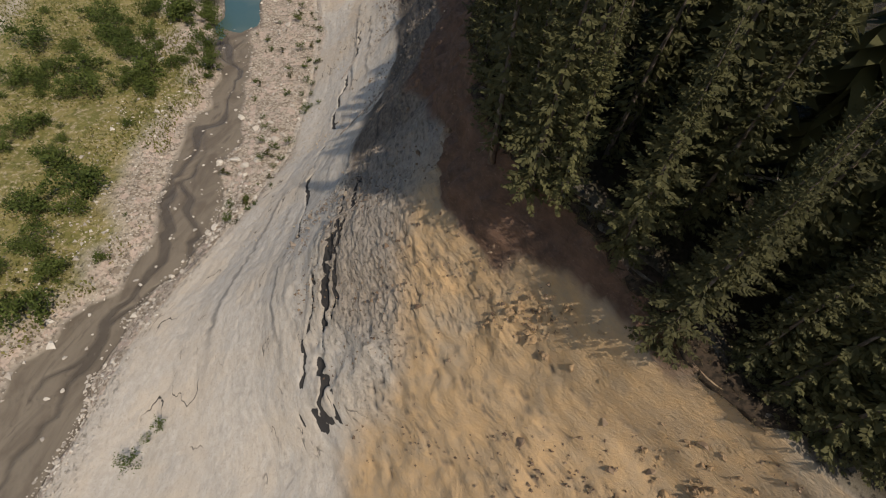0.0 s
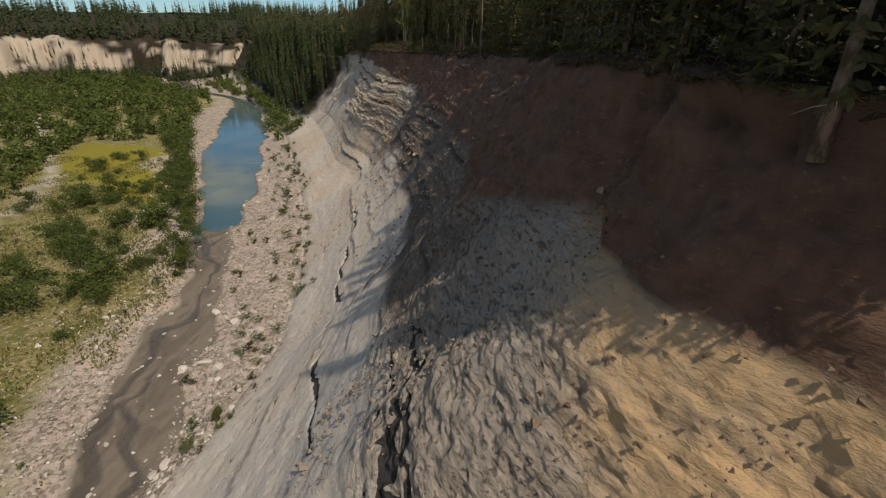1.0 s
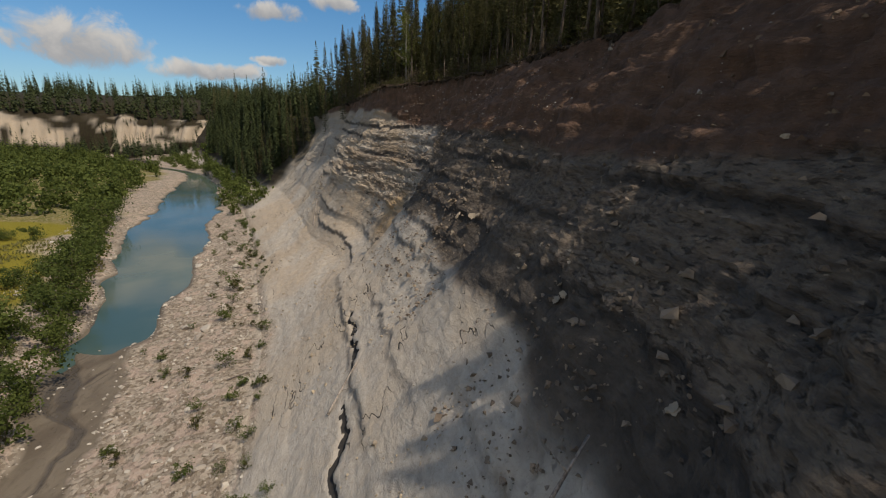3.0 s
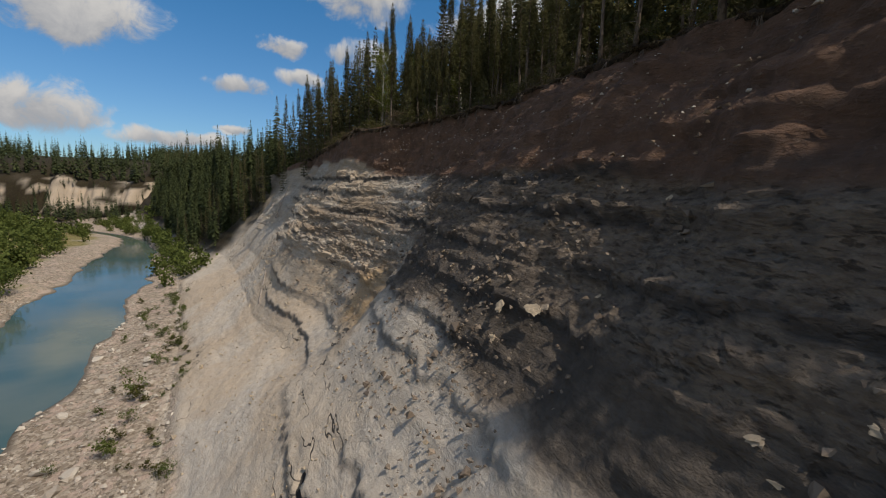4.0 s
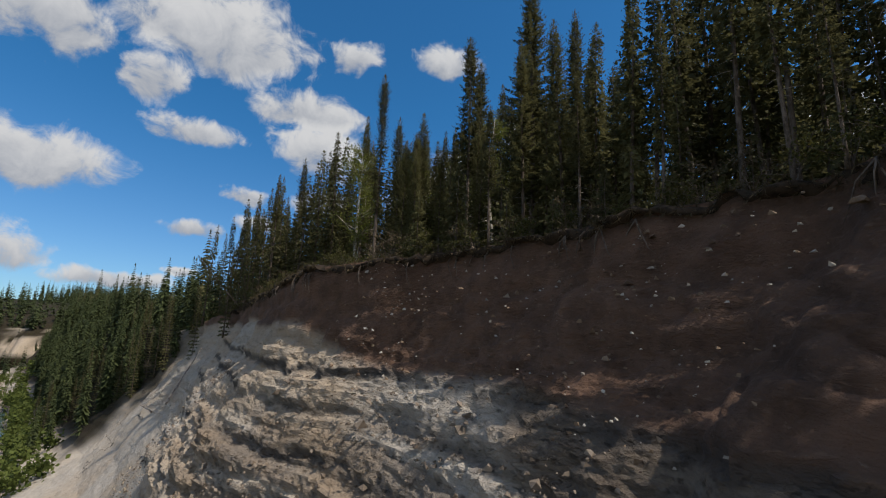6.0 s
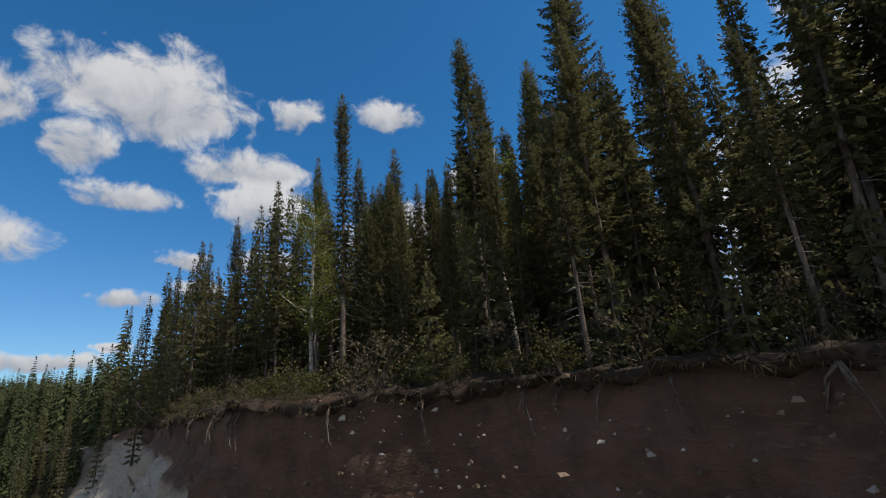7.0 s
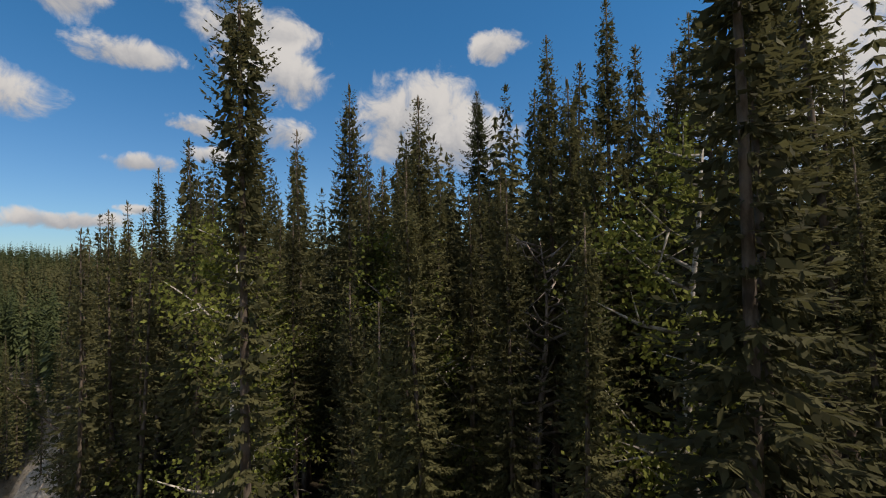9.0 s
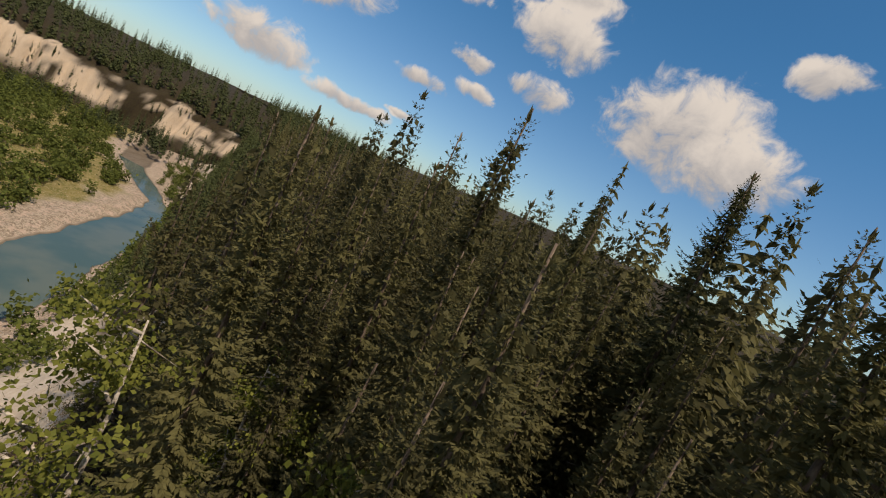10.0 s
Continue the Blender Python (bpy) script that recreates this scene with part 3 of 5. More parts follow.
    warm = on_face * ramp(Yg, 97, 108) * (1 - ramp(Yg, 150, 165)) * 0.38 * (1 - zone["clay"]) * ramp(wob, -0.4, 0.3)
    zone["tan"] = np.clip(tan_low + patch + np.maximum(apron, warm), 0, 1)
    zone["black"] = on_face * band(Z + 1.3 * wob - 0.03 * (Yg - 60), 16.6, 20.0, 0.7) * band(Yg + 3 * wob, 40, 93, 5)
    zone["dark_strip"][:, a:b], zone["coal"][:, a:b] = dark_strip, coal
    zone["smooth"][:, a:b] = np.clip(calm + ramp(Yg[:, a:b], 46, 60) * (1 - ramp(zf, 14.5, 17)), 0, 1) * ramp(zf, 1.5, 2.5)
    u = (X - f) / np.maximum(f - r, 0.5)
    zone["gravel"] = np.where((X >= r) & (X < f), 1.0, 0.0) + on_face * (1 - ramp(Z + 0.6 * wob, 1.5, 2.6)) * ramp(Yg, 30, 40)
    d = l - X
    side = ramp(d, -0.4, 1.2) * (X < l)
    zone["gravel"] = np.maximum(zone["gravel"], side * (1 - ramp(d + 7 * wob, 7, 13) * 1.0))
    zone["meadow"] = side * ramp(d + 7 * wob, 7, 13)
    zone["yellow"] = band(Yg + 0.25 * (X + 95) + 6 * wob, 104, 142, 4) * band(X + 0.35 * (Yg - 120), -125, -84, 5)
    zone["mud"] = ((X >= l) & (X <= r)) * 1.0
    zone["wet"] = zone["mud"] * (1 - ramp(Yg, 92, 104)) * channel(X, Yg, l, r)
    road_x = np.interp(Yg, (-100, 60, 90, 114, 143, 206, 400), (-95, -98, -103, -116, -145, -206, -420))
    zone["road"] = band(X + 0.8 * wob, road_x - 1.8, road_x + 1.8, 0.7) * ramp(d, 20, 30)
    woods = ramp(X - e, -0.3, 1.0) + on_face * ramp(Yg + 6 * wob, 168, 185) * ramp(Z, 3, 8)
    zone["soil"] = np.clip(woods, 0, 1)
    for k, v in zone.items():
        zone_link(k, me, np.clip(v, 0, 1))
    # broken rock has sharp facets
    crisp = ((zone["shale"] * (1 - zone["clay"]) > 0.3) | (band(Z, 15, 27, 1) * band(Yg, 94, 128, 3) > 0.5)) & (on_face > 0)
    me.polygons.foreach_set("use_smooth", ~crisp[:-1, :-1].ravel())
    me.materials.append(EARTH)
    return tagged(new("ground", me), "bare layered sandstone and clay slope above a gravel valley floor", "ground", kind="structure")


ground = build_ground()


def build_water(name, y0, y1, level, mat, label):
    ys = np.arange(y0, y1 + 0.1, 2.0)
    u = np.linspace(-0.03, 1.03, 8)
    l, r = line("left", ys)[:, None], line("right", ys)[:, None]
    X = l + u[None, :] * (r - l)
    Y = np.repeat(ys[:, None], len(u), 1)
    me = grid_mesh(name, X, Y, np.full_like(X, level))
    me.materials.append(mat)
    return tagged(new(name, me), label, "water", kind="structure")


build_water("water", 82.0, 300.0, -0.07, POOL, "still blue-green river pool with a smooth surface")


# ---- how things are put together ----
def root(name, label, category, group="", at=(0, 0, 0)):
    ob = new(name)
    ob.empty_display_size = 0.3
    ob.matrix_basis = pose(*at)
    return tagged(ob, label, category, group)


def sheet_mesh(name, verts, faces, mat, smooth=False):
    me = bpy.data.meshes.new(name)
    me.from_pydata(verts, [], faces)
    if smooth:
        me.polygons.foreach_set("use_smooth", np.ones(len(faces), dtype=bool))
    me.materials.append(mat)
    me.update()
    return me


def piece(name, me, parent, label=""):
    ob = new(name, me)
    ob.parent = parent
    if label:
        ob["label"] = label
    return ob


# heights on a half-metre grid, for setting things down
TABLE_X, TABLE_Y = np.arange(-210.0, 90.0, 0.5), np.arange(-12.0, 240.0, 0.5)
TABLE = ground_height(*np.meshgrid(TABLE_X, TABLE_Y))


def ground_at(x, y):
    u, v = (x - TABLE_X[0]) / 0.5, (y - TABLE_Y[0]) / 0.5
    i, j = int(u), int(v)
    if u < 0 or v < 0 or i > len(TABLE_X) - 2 or j > len(TABLE_Y) - 2:
        return float(ground_height(np.array([x]), np.array([y]))[0])
    u, v = u - i, v - j
    return float((TABLE[j, i] * (1 - u) + TABLE[j, i + 1] * u) * (1 - v) + (TABLE[j + 1, i] * (1 - u) + TABLE[j + 1, i + 1] * u) * v)


def tube(verts, faces, path, radii, sides=6):
    """Adds a tapering tube along a path."""
    base = len(verts)
    for i, (p, r) in enumerate(zip(path, radii)):
        a, b = path[max(i - 1, 0)], path[min(i + 1, len(path) - 1)]
        d = (b - a).normalized()
        u = d.orthogonal().normalized() if abs(d.z) < 0.9 else (d.cross(Vector((0, 1, 0)))).normalized()
        w = d.cross(u)
        for k in range(sides):
            t = 2 * math.pi * k / sides
            verts.append(p + (u * math.cos(t) + w * math.sin(t)) * r)
    for i in range(len(path) - 1):
        for k in range(sides):
            a, b = base + i * sides + k, base + i * sides + (k + 1) % sides
            faces.append((a, b, b + sides, a + sides))
    faces.append(tuple(base + k for k in range(sides))[::-1])
    faces.append(tuple(base + (len(path) - 1) * sides + k for k in range(sides)))


class Foliage:
    """Collects small leaves or sprays as narrow kites, in arrays."""

    def __init__(self, seed):
        self.rng = np.random.default_rng(seed)
        self.v = []

    def kites(self, p, d, length, width, side=None):
        """p, d: arrays of root points and unit directions."""
        n = len(p)
        r = self.rng.normal(size=(n, 3)) if side is None else side + 0.45 * self.rng.normal(size=(n, 3))
        s = np.cross(d, r)
        s /= np.linalg.norm(s, axis=1)[:, None] + 1e-9
        L, W = np.reshape(length, (-1, 1)), np.reshape(width, (-1, 1))
        mid = p + d * L * 0.45
        self.v.append(np.stack([p, mid + s * W * 0.5, p + d * L, mid - s * W * 0.5], 1))

    def blades(self, p, d, length, width, fan=3, spread=0.55):
        """Tufts of narrow pointed blades, fanned about each direction."""
        p, d, L, W = (np.repeat(a, fan, 0) for a in (p, d, np.reshape(length, (-1, 1)), np.reshape(width, (-1, 1))))
        d = d + spread * self.rng.normal(size=d.shape)
        d /= np.linalg.norm(d, axis=1)[:, None] + 1e-9
        s = np.cross(d, self.rng.normal(size=d.shape) * 0.6 + np.array([0, 0, 1.0]))
        s /= np.linalg.norm(s, axis=1)[:, None] + 1e-9
        L = L * self.rng.uniform(0.6, 1.2, L.shape)
        self.v.append(np.stack([p - s * W * 0.5, p + s * W * 0.5, p + d * L], 1))

    def mesh(self, name, mat):
        v = np.concatenate(self.v)
        k = v.shape[1]
        v = v.reshape(-1, 3)
        me = bpy.data.meshes.new(name)
        n = len(v) // k
        me.vertices.add(len(v))
        me.vertices.foreach_set("co", v.astype(np.float32).ravel())
        me.loops.add(k * n)
        me.loops.foreach_set("vertex_index", np.arange(k * n, dtype=np.int32))
        me.polygons.add(n)
        me.polygons.foreach_set("loop_start", np.arange(0, k * n, k, dtype=np.int32))
        me.polygons.foreach_set("loop_total", np.full(n, k, dtype=np.int32))
        me.update(calc_edges=True)
        me.materials.append(mat)
        return me


def spruce_sprays(seed, height, radius, bare, fine, xs, ys, zs, club=0.0, spire=1.0):
    """The sprays of a spruce's crown: tiers of arching boughs, each a flat frond of side shoots with others hanging below it."""
    rng = np.random.default_rng(seed)
    leaf = Foliage(seed + 1)
    up = np.array([0, 0, 1.0])
    if fine < 0.3:
        n = 9 if fine > 0.1 else 5
        z = bare * height
        while z < height:
            t = (z - bare * height) / (height * (1 - bare))
            a = rng.uniform(0, 6.28) + 2 * math.pi * (np.arange(n) + rng.uniform(-0.3, 0.3, n)) / n
            reach = (0.85 * radius * (1 - t) ** 0.9 * min(1.0, 0.6 + 2.0 * t) + 0.16) * rng.uniform(0.65, 1.2, n)
            o = np.stack([np.cos(a), np.sin(a), 0 * a], 1)
            d = o - up * rng.uniform(0.35, 0.95, n)[:, None]
            leaf.kites(np.array([0, 0, z + 0.45]) + 0 * o, d / np.linalg.norm(d, axis=1)[:, None], reach * 1.35, reach * (0.5 if fine > 0.1 else 0.75), up)
            z += (0.62 if fine > 0.1 else 1.15) * rng.uniform(0.75, 1.2) * (1.15 - 0.5 * t)
        tip = np.array([[0, 0, height - 0.5]] * 2)
        leaf.kites(tip, np.array([[0.03, 0, 1.0], [0, -0.03, 1.0]]), np.full(2, 0.9), np.full(2, 0.25))
        return leaf
    z = bare * height
    step = 0.36 / fine ** 0.55
    tier = 1.0
    while z < height - 0.2:
        t = (z - bare * height) / (height * (1 - bare))
        tier = 0.55 * tier + 0.45 * rng.uniform(0.62, 1.32)
        reach = 1.15 * radius * min(1.0, (1 - t) / spire) ** 0.95 * min(1.0, 0.6 + 1.8 * t) * tier + 0.13
        if club and t > 0.70:
            reach += club * math.sin((t - 0.70) / 0.30 * math.pi)
        n = int(rng.integers(6, 9))
        c = np.array([np.interp(z, zs, xs), np.interp(z, zs, ys), z])
        turn = rng.uniform(0, 6.28)
        for k in range(n):
            if rng.random() < 0.10:
                continue
            a = turn + 2 * math.pi * (k + rng.random() * 0.7) / n
            L = reach * rng.uniform(0.68, 1.12)
            fall = 0.42 - 1.15 * (1 - t) ** 0.7 + rng.normal() * 0.10
            m = max(3, int(L / (0.10 / fine)))
            u = 0.12 + 0.88 * (np.arange(m) + rng.random(m)) / m
            out = np.array([math.cos(a), math.sin(a), 0.0])
            across = np.array([-math.sin(a), math.cos(a), 0.0])
            p = c + out * (u * L)[:, None] + up * (fall * 0.75 * L * u + 0.32 * L * u ** 2.6)[:, None]
            rise_ = (fall * 0.75 + 0.8 * u ** 1.6)[:, None]
            shoot = np.minimum(0.34 * L * (1.15 - u) + 0.10, 0.36 if fine < 0.8 else 0.27) * rng.uniform(0.75, 1.2, m) / (fine ** 0.7 if fine > 0.8 else 1.2 * fine ** 0.25) * (1.0 if t < 0.6 else 1.0 - 0.9 * (t - 0.6))
            width = 0.42 if fine > 0.8 else 0.5
            for side in (-1, 1):
                d = out * 0.75 + across * side * 0.75 + up * (0.75 * rise_ - 0.20) + rng.normal(size=(m, 3)) * 0.16
                d /= np.linalg.norm(d, axis=1)[:, None]
                leaf.kites(p, d, shoot, shoot * width, up)
            # shoots hanging under the bough, and its tip
            h = max(1, int(m * 0.45))
            q = rng.integers(0, m, h)
            d = out * 0.35 + across * rng.uniform(-0.5, 0.5, h)[:, None] - up * rng.uniform(0.5, 1.1, h)[:, None]
            d /= np.linalg.norm(d, axis=1)[:, None]
            leaf.kites(p[q], d, shoot[q] * 0.95, shoot[q] * width * 0.9, out)
            d = np.array([out + up * (fall * 0.75 + 0.7)])
            leaf.kites(p[-1:], d / np.linalg.norm(d), shoot[-1:] * 1.3, shoot[-1:] * 0.5, up)
        # shaded growth close to the stem
        if t < 0.93:
            m = 16 if fine > 0.8 else 7
            a, q = rng.uniform(0, 6.28, m), rng.uniform(0.06, 0.5, m)[:, None] * reach
            o = np.stack([np.cos(a), np.sin(a), rng.uniform(-0.3, 0.3, m)], 1)
            d = o * 0.6 - up * rng.uniform(0.3, 1.0, m)[:, None]
            ln = ((0.15 + 0.05 * reach) if fine > 0.8 else (0.24 + 0.16 * reach)) * rng.uniform(0.7, 1.3, m)
            leaf.kites(c + o * q, d / np.linalg.norm(d, axis=1)[:, None], ln, ln * 0.55, np.cross(o, up))
        z += step * rng.uniform(0.75, 1.25) * (1.0 if t < 0.6 else 0.5)
    tip = np.array([[xs[-1], ys[-1], height - 0.4]] * 5)
    dd = up + rng.normal(size=(5, 3)) * 0.12
    leaf.kites(tip, dd / np.linalg.norm(dd, axis=1)[:, None], rng.uniform(0.3, 0.5, 5), np.full(5, 0.10))
    return leaf


def spruce(seed, height, radius, bare, fine=1.0, lean=0.0, club=0.0, spire=1.0, name="spruce_tree", mat=None, bark=None, label="dark green spruce tree with drooping boughs and a bare lower trunk"):
    """A northern spruce: straight trunk, dead twigs below, drooping whorls above. fine: how small the sprays are."""
    rng = np.random.default_rng(seed)
    tree = root(name, label, "tree", "forest trees on the bluff")
    path = [Vector((lean * (t ** 1.6) * height + 0.05 * math.sin(5 * t + seed), 0.04 * math.cos(4 * t + seed), t * height)) for t in np.linspace(0, 1, 9)]
    r0 = 0.0075 * height + 0.02
    verts, faces = [], []
    tube(verts, faces, path, [r0 * (1 - 0.86 * i / 8) * (1.35 if i == 0 else 1) for i in range(9)], 7)
    piece("trunk", sheet_mesh("spruce_trunk", verts, faces, bark or BARK, True), tree)
    xs, ys, zs = ([p[i] for p in path] for i in range(3))
    piece("crown", spruce_sprays(seed, height, radius, bare, fine, xs, ys, zs, club, spire).mesh("spruce_crown", mat or NEEDLES), tree)
    twig_v, twig_f = [], []
    for k in range(int((20 if fine > 0.8 else 9) * bare * height / 6)):
        h = rng.uniform(0.06, max(bare, 0.1)) * height
        a, L = rng.uniform(0, 6.28), rng.uniform(0.3, 1.2)
        p = Vector((np.interp(h, zs, xs), np.interp(h, zs, ys), h))
        q = p + Vector((math.cos(a) * L, math.sin(a) * L, -0.25 * L + rng.normal() * 0.1))
        tube(twig_v, twig_f, [p, (p + q) / 2 + Vector((0, 0, 0.05)), q], [0.018, 0.012, 0.004], 3)
    if twig_v:
        piece("dead_growth", sheet_mesh("dead_growth", twig_v, twig_f, DEADWOOD), tree, "grey dead lower twigs")["kind"] = "stuff"
    return tree


def kite_mesh(name, kites, mat):
    f = Foliage(0)
    f.v = [kites]
    return f.mesh(name, mat)


def massed(name, protos, places, mat, label, category):
    """Many far plants in one object: places are rows of x, y, z, size, turn."""
    out = []
    for i, (x, y, z, k, turn) in enumerate(places):
        q = protos[i % len(protos)] * k
        c, s = math.cos(turn), math.sin(turn)
        out.append(np.stack([q[..., 0] * c - q[..., 1] * s + x, q[..., 0] * s + q[..., 1] * c + y, q[..., 2] + z], -1))
    return tagged(new(name, kite_mesh(name, np.concatenate(out), mat)), label, category, kind="stuff")


def far_spruce(seed, height, radius, bare, fine):
    z = [0.0, height]
    q = np.concatenate(spruce_sprays(seed, height, radius, bare, fine, [0, 0], [0, 0], z).v)
    return q


def limbed(seed, height, crown, bare, leaves, size, mat, bark, name, label, group, lean=0.0, limbs=9, stems=1, category="tree"):
    """A broadleaf: leaning stem or stems, forking limbs, and leaves in loose clumps with gaps."""
    rng = np.random.default_rng(seed)
    tree = root(name, label, category, group)
    verts, faces, tips = [], [], []
    for s in range(stems):
        spread = 0.0 if stems == 1 else 0.35
        a0 = rng.uniform(0, 6.28)
        top = Vector((lean * height + spread * height * math.cos(a0), spread * height * math.sin(a0), height * rng.uniform(0.8, 1.0)))
        path = [Vector((top.x * t ** 1.3 + 0.03 * height * math.sin(6 * t + seed + s) * t, top.y * t ** 1.3 + 0.02 * height * math.cos(5 * t + s) * t, top.z * t)) for t in np.linspace(0, 1, 8)]
        r0 = (0.012 * height + 0.02) / (1 if stems == 1 else 1.6)
        tube(verts, faces, path, [r0 * (1 - 0.9 * i / 7) for i in range(8)], 6 if stems == 1 else 3)
        for k in range(max(2, limbs // stems)):
            t = bare + (1 - bare) * (k + rng.random()) / max(2, limbs // stems)
            t = min(t, 0.98)
            i = min(int(t * 7), 6)
            p = path[i].lerp(path[i + 1], t * 7 - i)
            a = rng.uniform(0, 6.28)
            L = crown * (0.45 + 0.75 * math.sin(math.pi * (0.2 + 0.75 * (t - bare) / (1 - bare)))) * rng.uniform(0.6, 1.1)
            q = p + Vector((math.cos(a) * L, math.sin(a) * L, L * rng.uniform(0.25, 0.75)))
            mid = (p + q) / 2 + Vector((0, 0, -0.08 * L))
            tube(verts, faces, [p, mid, q] if stems == 1 else [p, q], [r0 * 0.42 * (1 - 0.5 * t), r0 * 0.25, 0.008] if stems == 1 else [r0 * 0.4, 0.008], 3)
            tips += [(mid, 0.30 * L), (q, 0.42 * L), (mid.lerp(q, 0.5), 0.36 * L)]
            for b in range(2 if stems == 1 else 0):
                q2 = mid + Vector(rng.normal(size=3) * 0.4 * L)
                tube(verts, faces, [mid, q2], [r0 * 0.18, 0.006], 3)
                tips.append((q2, 0.32 * L))
    trunk = piece("trunk", sheet_mesh("stem", verts, faces, bark, True), tree)
    leaf = Foliage(seed + 3)
    per = max(4, leaves // max(1, len(tips)))
    for q, r in tips:
        n = int(per * rng.uniform(0.5, 1.5))
        p = np.array(q) + rng.normal(size=(n, 3)) * np.array([0.62, 0.62, 0.5]) * max(r, 0.12)
        p[:, 2] = np.maximum(p[:, 2], 0.06)
        d = rng.normal(size=(n, 3)) + np.array([0, 0, -0.5])
        d /= np.linalg.norm(d, axis=1)[:, None]
        ln = size * rng.uniform(0.7, 1.4, n)
        leaf.kites(p, d, ln, ln * 0.7)
    piece("crown", leaf.mesh("leaves", mat), tree)
    return tree


def placed(proto, x, y, scale=1.0, turn=0.0, sink=0.1, z=None, tilt=(0, 0), label=""):
    m = pose(x, y, (ground_at(x, y) if z is None else z) - sink, tilt[0], tilt[1], turn) @ Matrix.Diagonal((scale, scale, scale, 1))
    ob = copy_thing(proto, m)
    if label:
        ob["label"] = label
    return ob


def bin_proto(ob):
    for o in (*ob.children_recursive, ob):
        bpy.data.objects.remove(o)


# ---- the forest on the bluff ----
PATH = np.array([(METRES * r[1], METRES * r[2], METRES * r[3]) for r in ROWS])
_c, _s = math.cos(radians(TURN)), math.sin(radians(TURN))
PATH = np.stack([PATH[:, 0] * _c - PATH[:, 1] * _s, PATH[:, 0] * _s + PATH[:, 1] * _c, PATH[:, 2] + EYE], 1)
_u = np.linspace(0, len(PATH) - 1, 200)
PATH = np.stack([np.interp(_u, np.arange(len(PATH)), PATH[:, i]) for i in range(3)], 1)


def clear_of_flight(x, y, top, gap):
    """True where a tree of that top keeps clear of the line of flight."""
    low = PATH[:, 2] < top + 1.5
    return not np.any(np.hypot(PATH[low, 0] - x, PATH[low, 1] - y) < gap)


def build_forest():
    rng = random.Random(7)
    tall = "tall dark green spruce with dense narrow crown at cliff edge"
    protos, heights = {}, {}

    def stock(level, rows, fine, label=None, **k):
        protos[level] = []
        for i, (seed, h, r, b, club) in enumerate(rows):
            o = spruce(seed, h, r, b, fine, club=club, **({"label": label} if label else {}), **k)
            heights[id(o)] = h
            protos[level].append(o)

    stock("fine", ((11, 15.5, 1.30, 0.22, 0.12), (12, 17.0, 1.45, 0.30, 0.0), (13, 14.0, 1.35, 0.12, 0.18), (14, 16.0, 1.15, 0.42, 0.22)), 1.4, tall)
    stock("semi", ((25, 15.0, 1.35, 0.22, 0.0), (26, 17.0, 1.45, 0.34, 0.15), (27, 16.0, 1.25, 0.45, 0.2)), 0.62)
    stock("mid", ((21, 15, 1.5, 0.05, 0.0), (22, 17, 1.6, 0.09, 0.0), (23, 13, 1.5, 0.03, 0.0), (24, 16, 1.4, 0.10, 0.10), (28, 18, 1.7, 0.06, 0.0)), 0.36)
    stock("edge", ((51, 13, 1.40, 0.03, 0.0), (52, 12, 1.35, 0.05, 0.0), (53, 14, 1.45, 0.02, 0.0), (54, 12.5, 1.3, 0.04, 0.0)), 0.36, "columnar dark spruce crowded along the cliff edge", spire=0.40)
    stock("wide", ((61, 14.5, 2.1, 0.05, 0.0), (62, 13.0, 2.0, 0.04, 0.0), (63, 16.0, 1.9, 0.10, 0.0)), 0.62, "broad spruce with sunlit boughs above the slumped bank")
    taken, far = [], []
    fine = protos["fine"]

    def stand(proto, x, y, scale, turn=None, **k):
        taken.append((x, y))
        return placed(proto, x, y, scale, rng.uniform(0, 360) if turn is None else turn, 0.15, **k)

    def free(x, y, gap):
        return all((x - a) ** 2 + (y - b) ** 2 > gap * gap for a, b in taken)

    def nearness(x, y, z):
        near = np.hypot(PATH[:, 0] - x, PATH[:, 1] - y)
        return float(np.min(np.hypot(near, np.maximum(np.maximum(z - PATH[:, 2], PATH[:, 2] - z - 21), 0))))

    def yy_open(q):
        return q < 30 or q > 80

    # trees that stand out, by their place and the height of their tips
    club = spruce(31, 16.4, 0.72, 0.30, 1.9, club=0.28, label="slender spruce with a heavy cone-laden tip at the cliff edge")
    stand(club, -24.35, 117.1, 1.0, 40)
    big = spruce(32, 20.5, 2.0, 0.20, 1.4, label="very tall broad spruce at the cliff edge")
    stand(big, -15.4, 108.2, 1.0, 10)
    stand(big, -8.6, 101.5, 0.95, 130)
    for x, y, top, k in ((-18.0, 114.2, 51.2, 3), (-16.9, 114.9, 49.6, 3), (-10.9, 119.4, 54.3, 1), (-20.8, 127.4, 47.8, 2), (-21.8, 131.6, 52.7, 0), (-18.9, 122.5, 46.0, 2), (-13.5, 127.3, 53.9, 1),
                         (-18.7, 130.7, 50.6, 0), (-24.3, 129.0, 46.0, 3), (-11.4, 126.0, 55.2, 1), (-33.0, 141.2, 50.2, 0), (-5.2, 98.0, 52.0, 1), (-36.5, 146.0, 46.5, 2),
                         (-15.5, 121.0, 48.0, 3), (-22.5, 121.0, 43.5, 2), (-13.5, 106.0, 48.0, 0)):
        z = ground_at(x, y)
        stand(fine[k], x, y, (top - z) / heights[id(fine[k])])
    pine = spruce(41, 22.0, 2.0, 0.58, 1.5, mat=PINE, name="pine_tree", label="grey-green pine with an open irregular crown")
    stand(pine, -13.1, 137.6, 1.06)
    stand(pine, -17.6, 139.5, 0.95)
    birch = limbed(71, 15.0, 1.9, 0.30, 6500, 0.125, ASPEN, BIRCH, "aspen_tree", "tall yellow-green aspen with a pale trunk", "forest trees on the bluff", -0.03, 18)
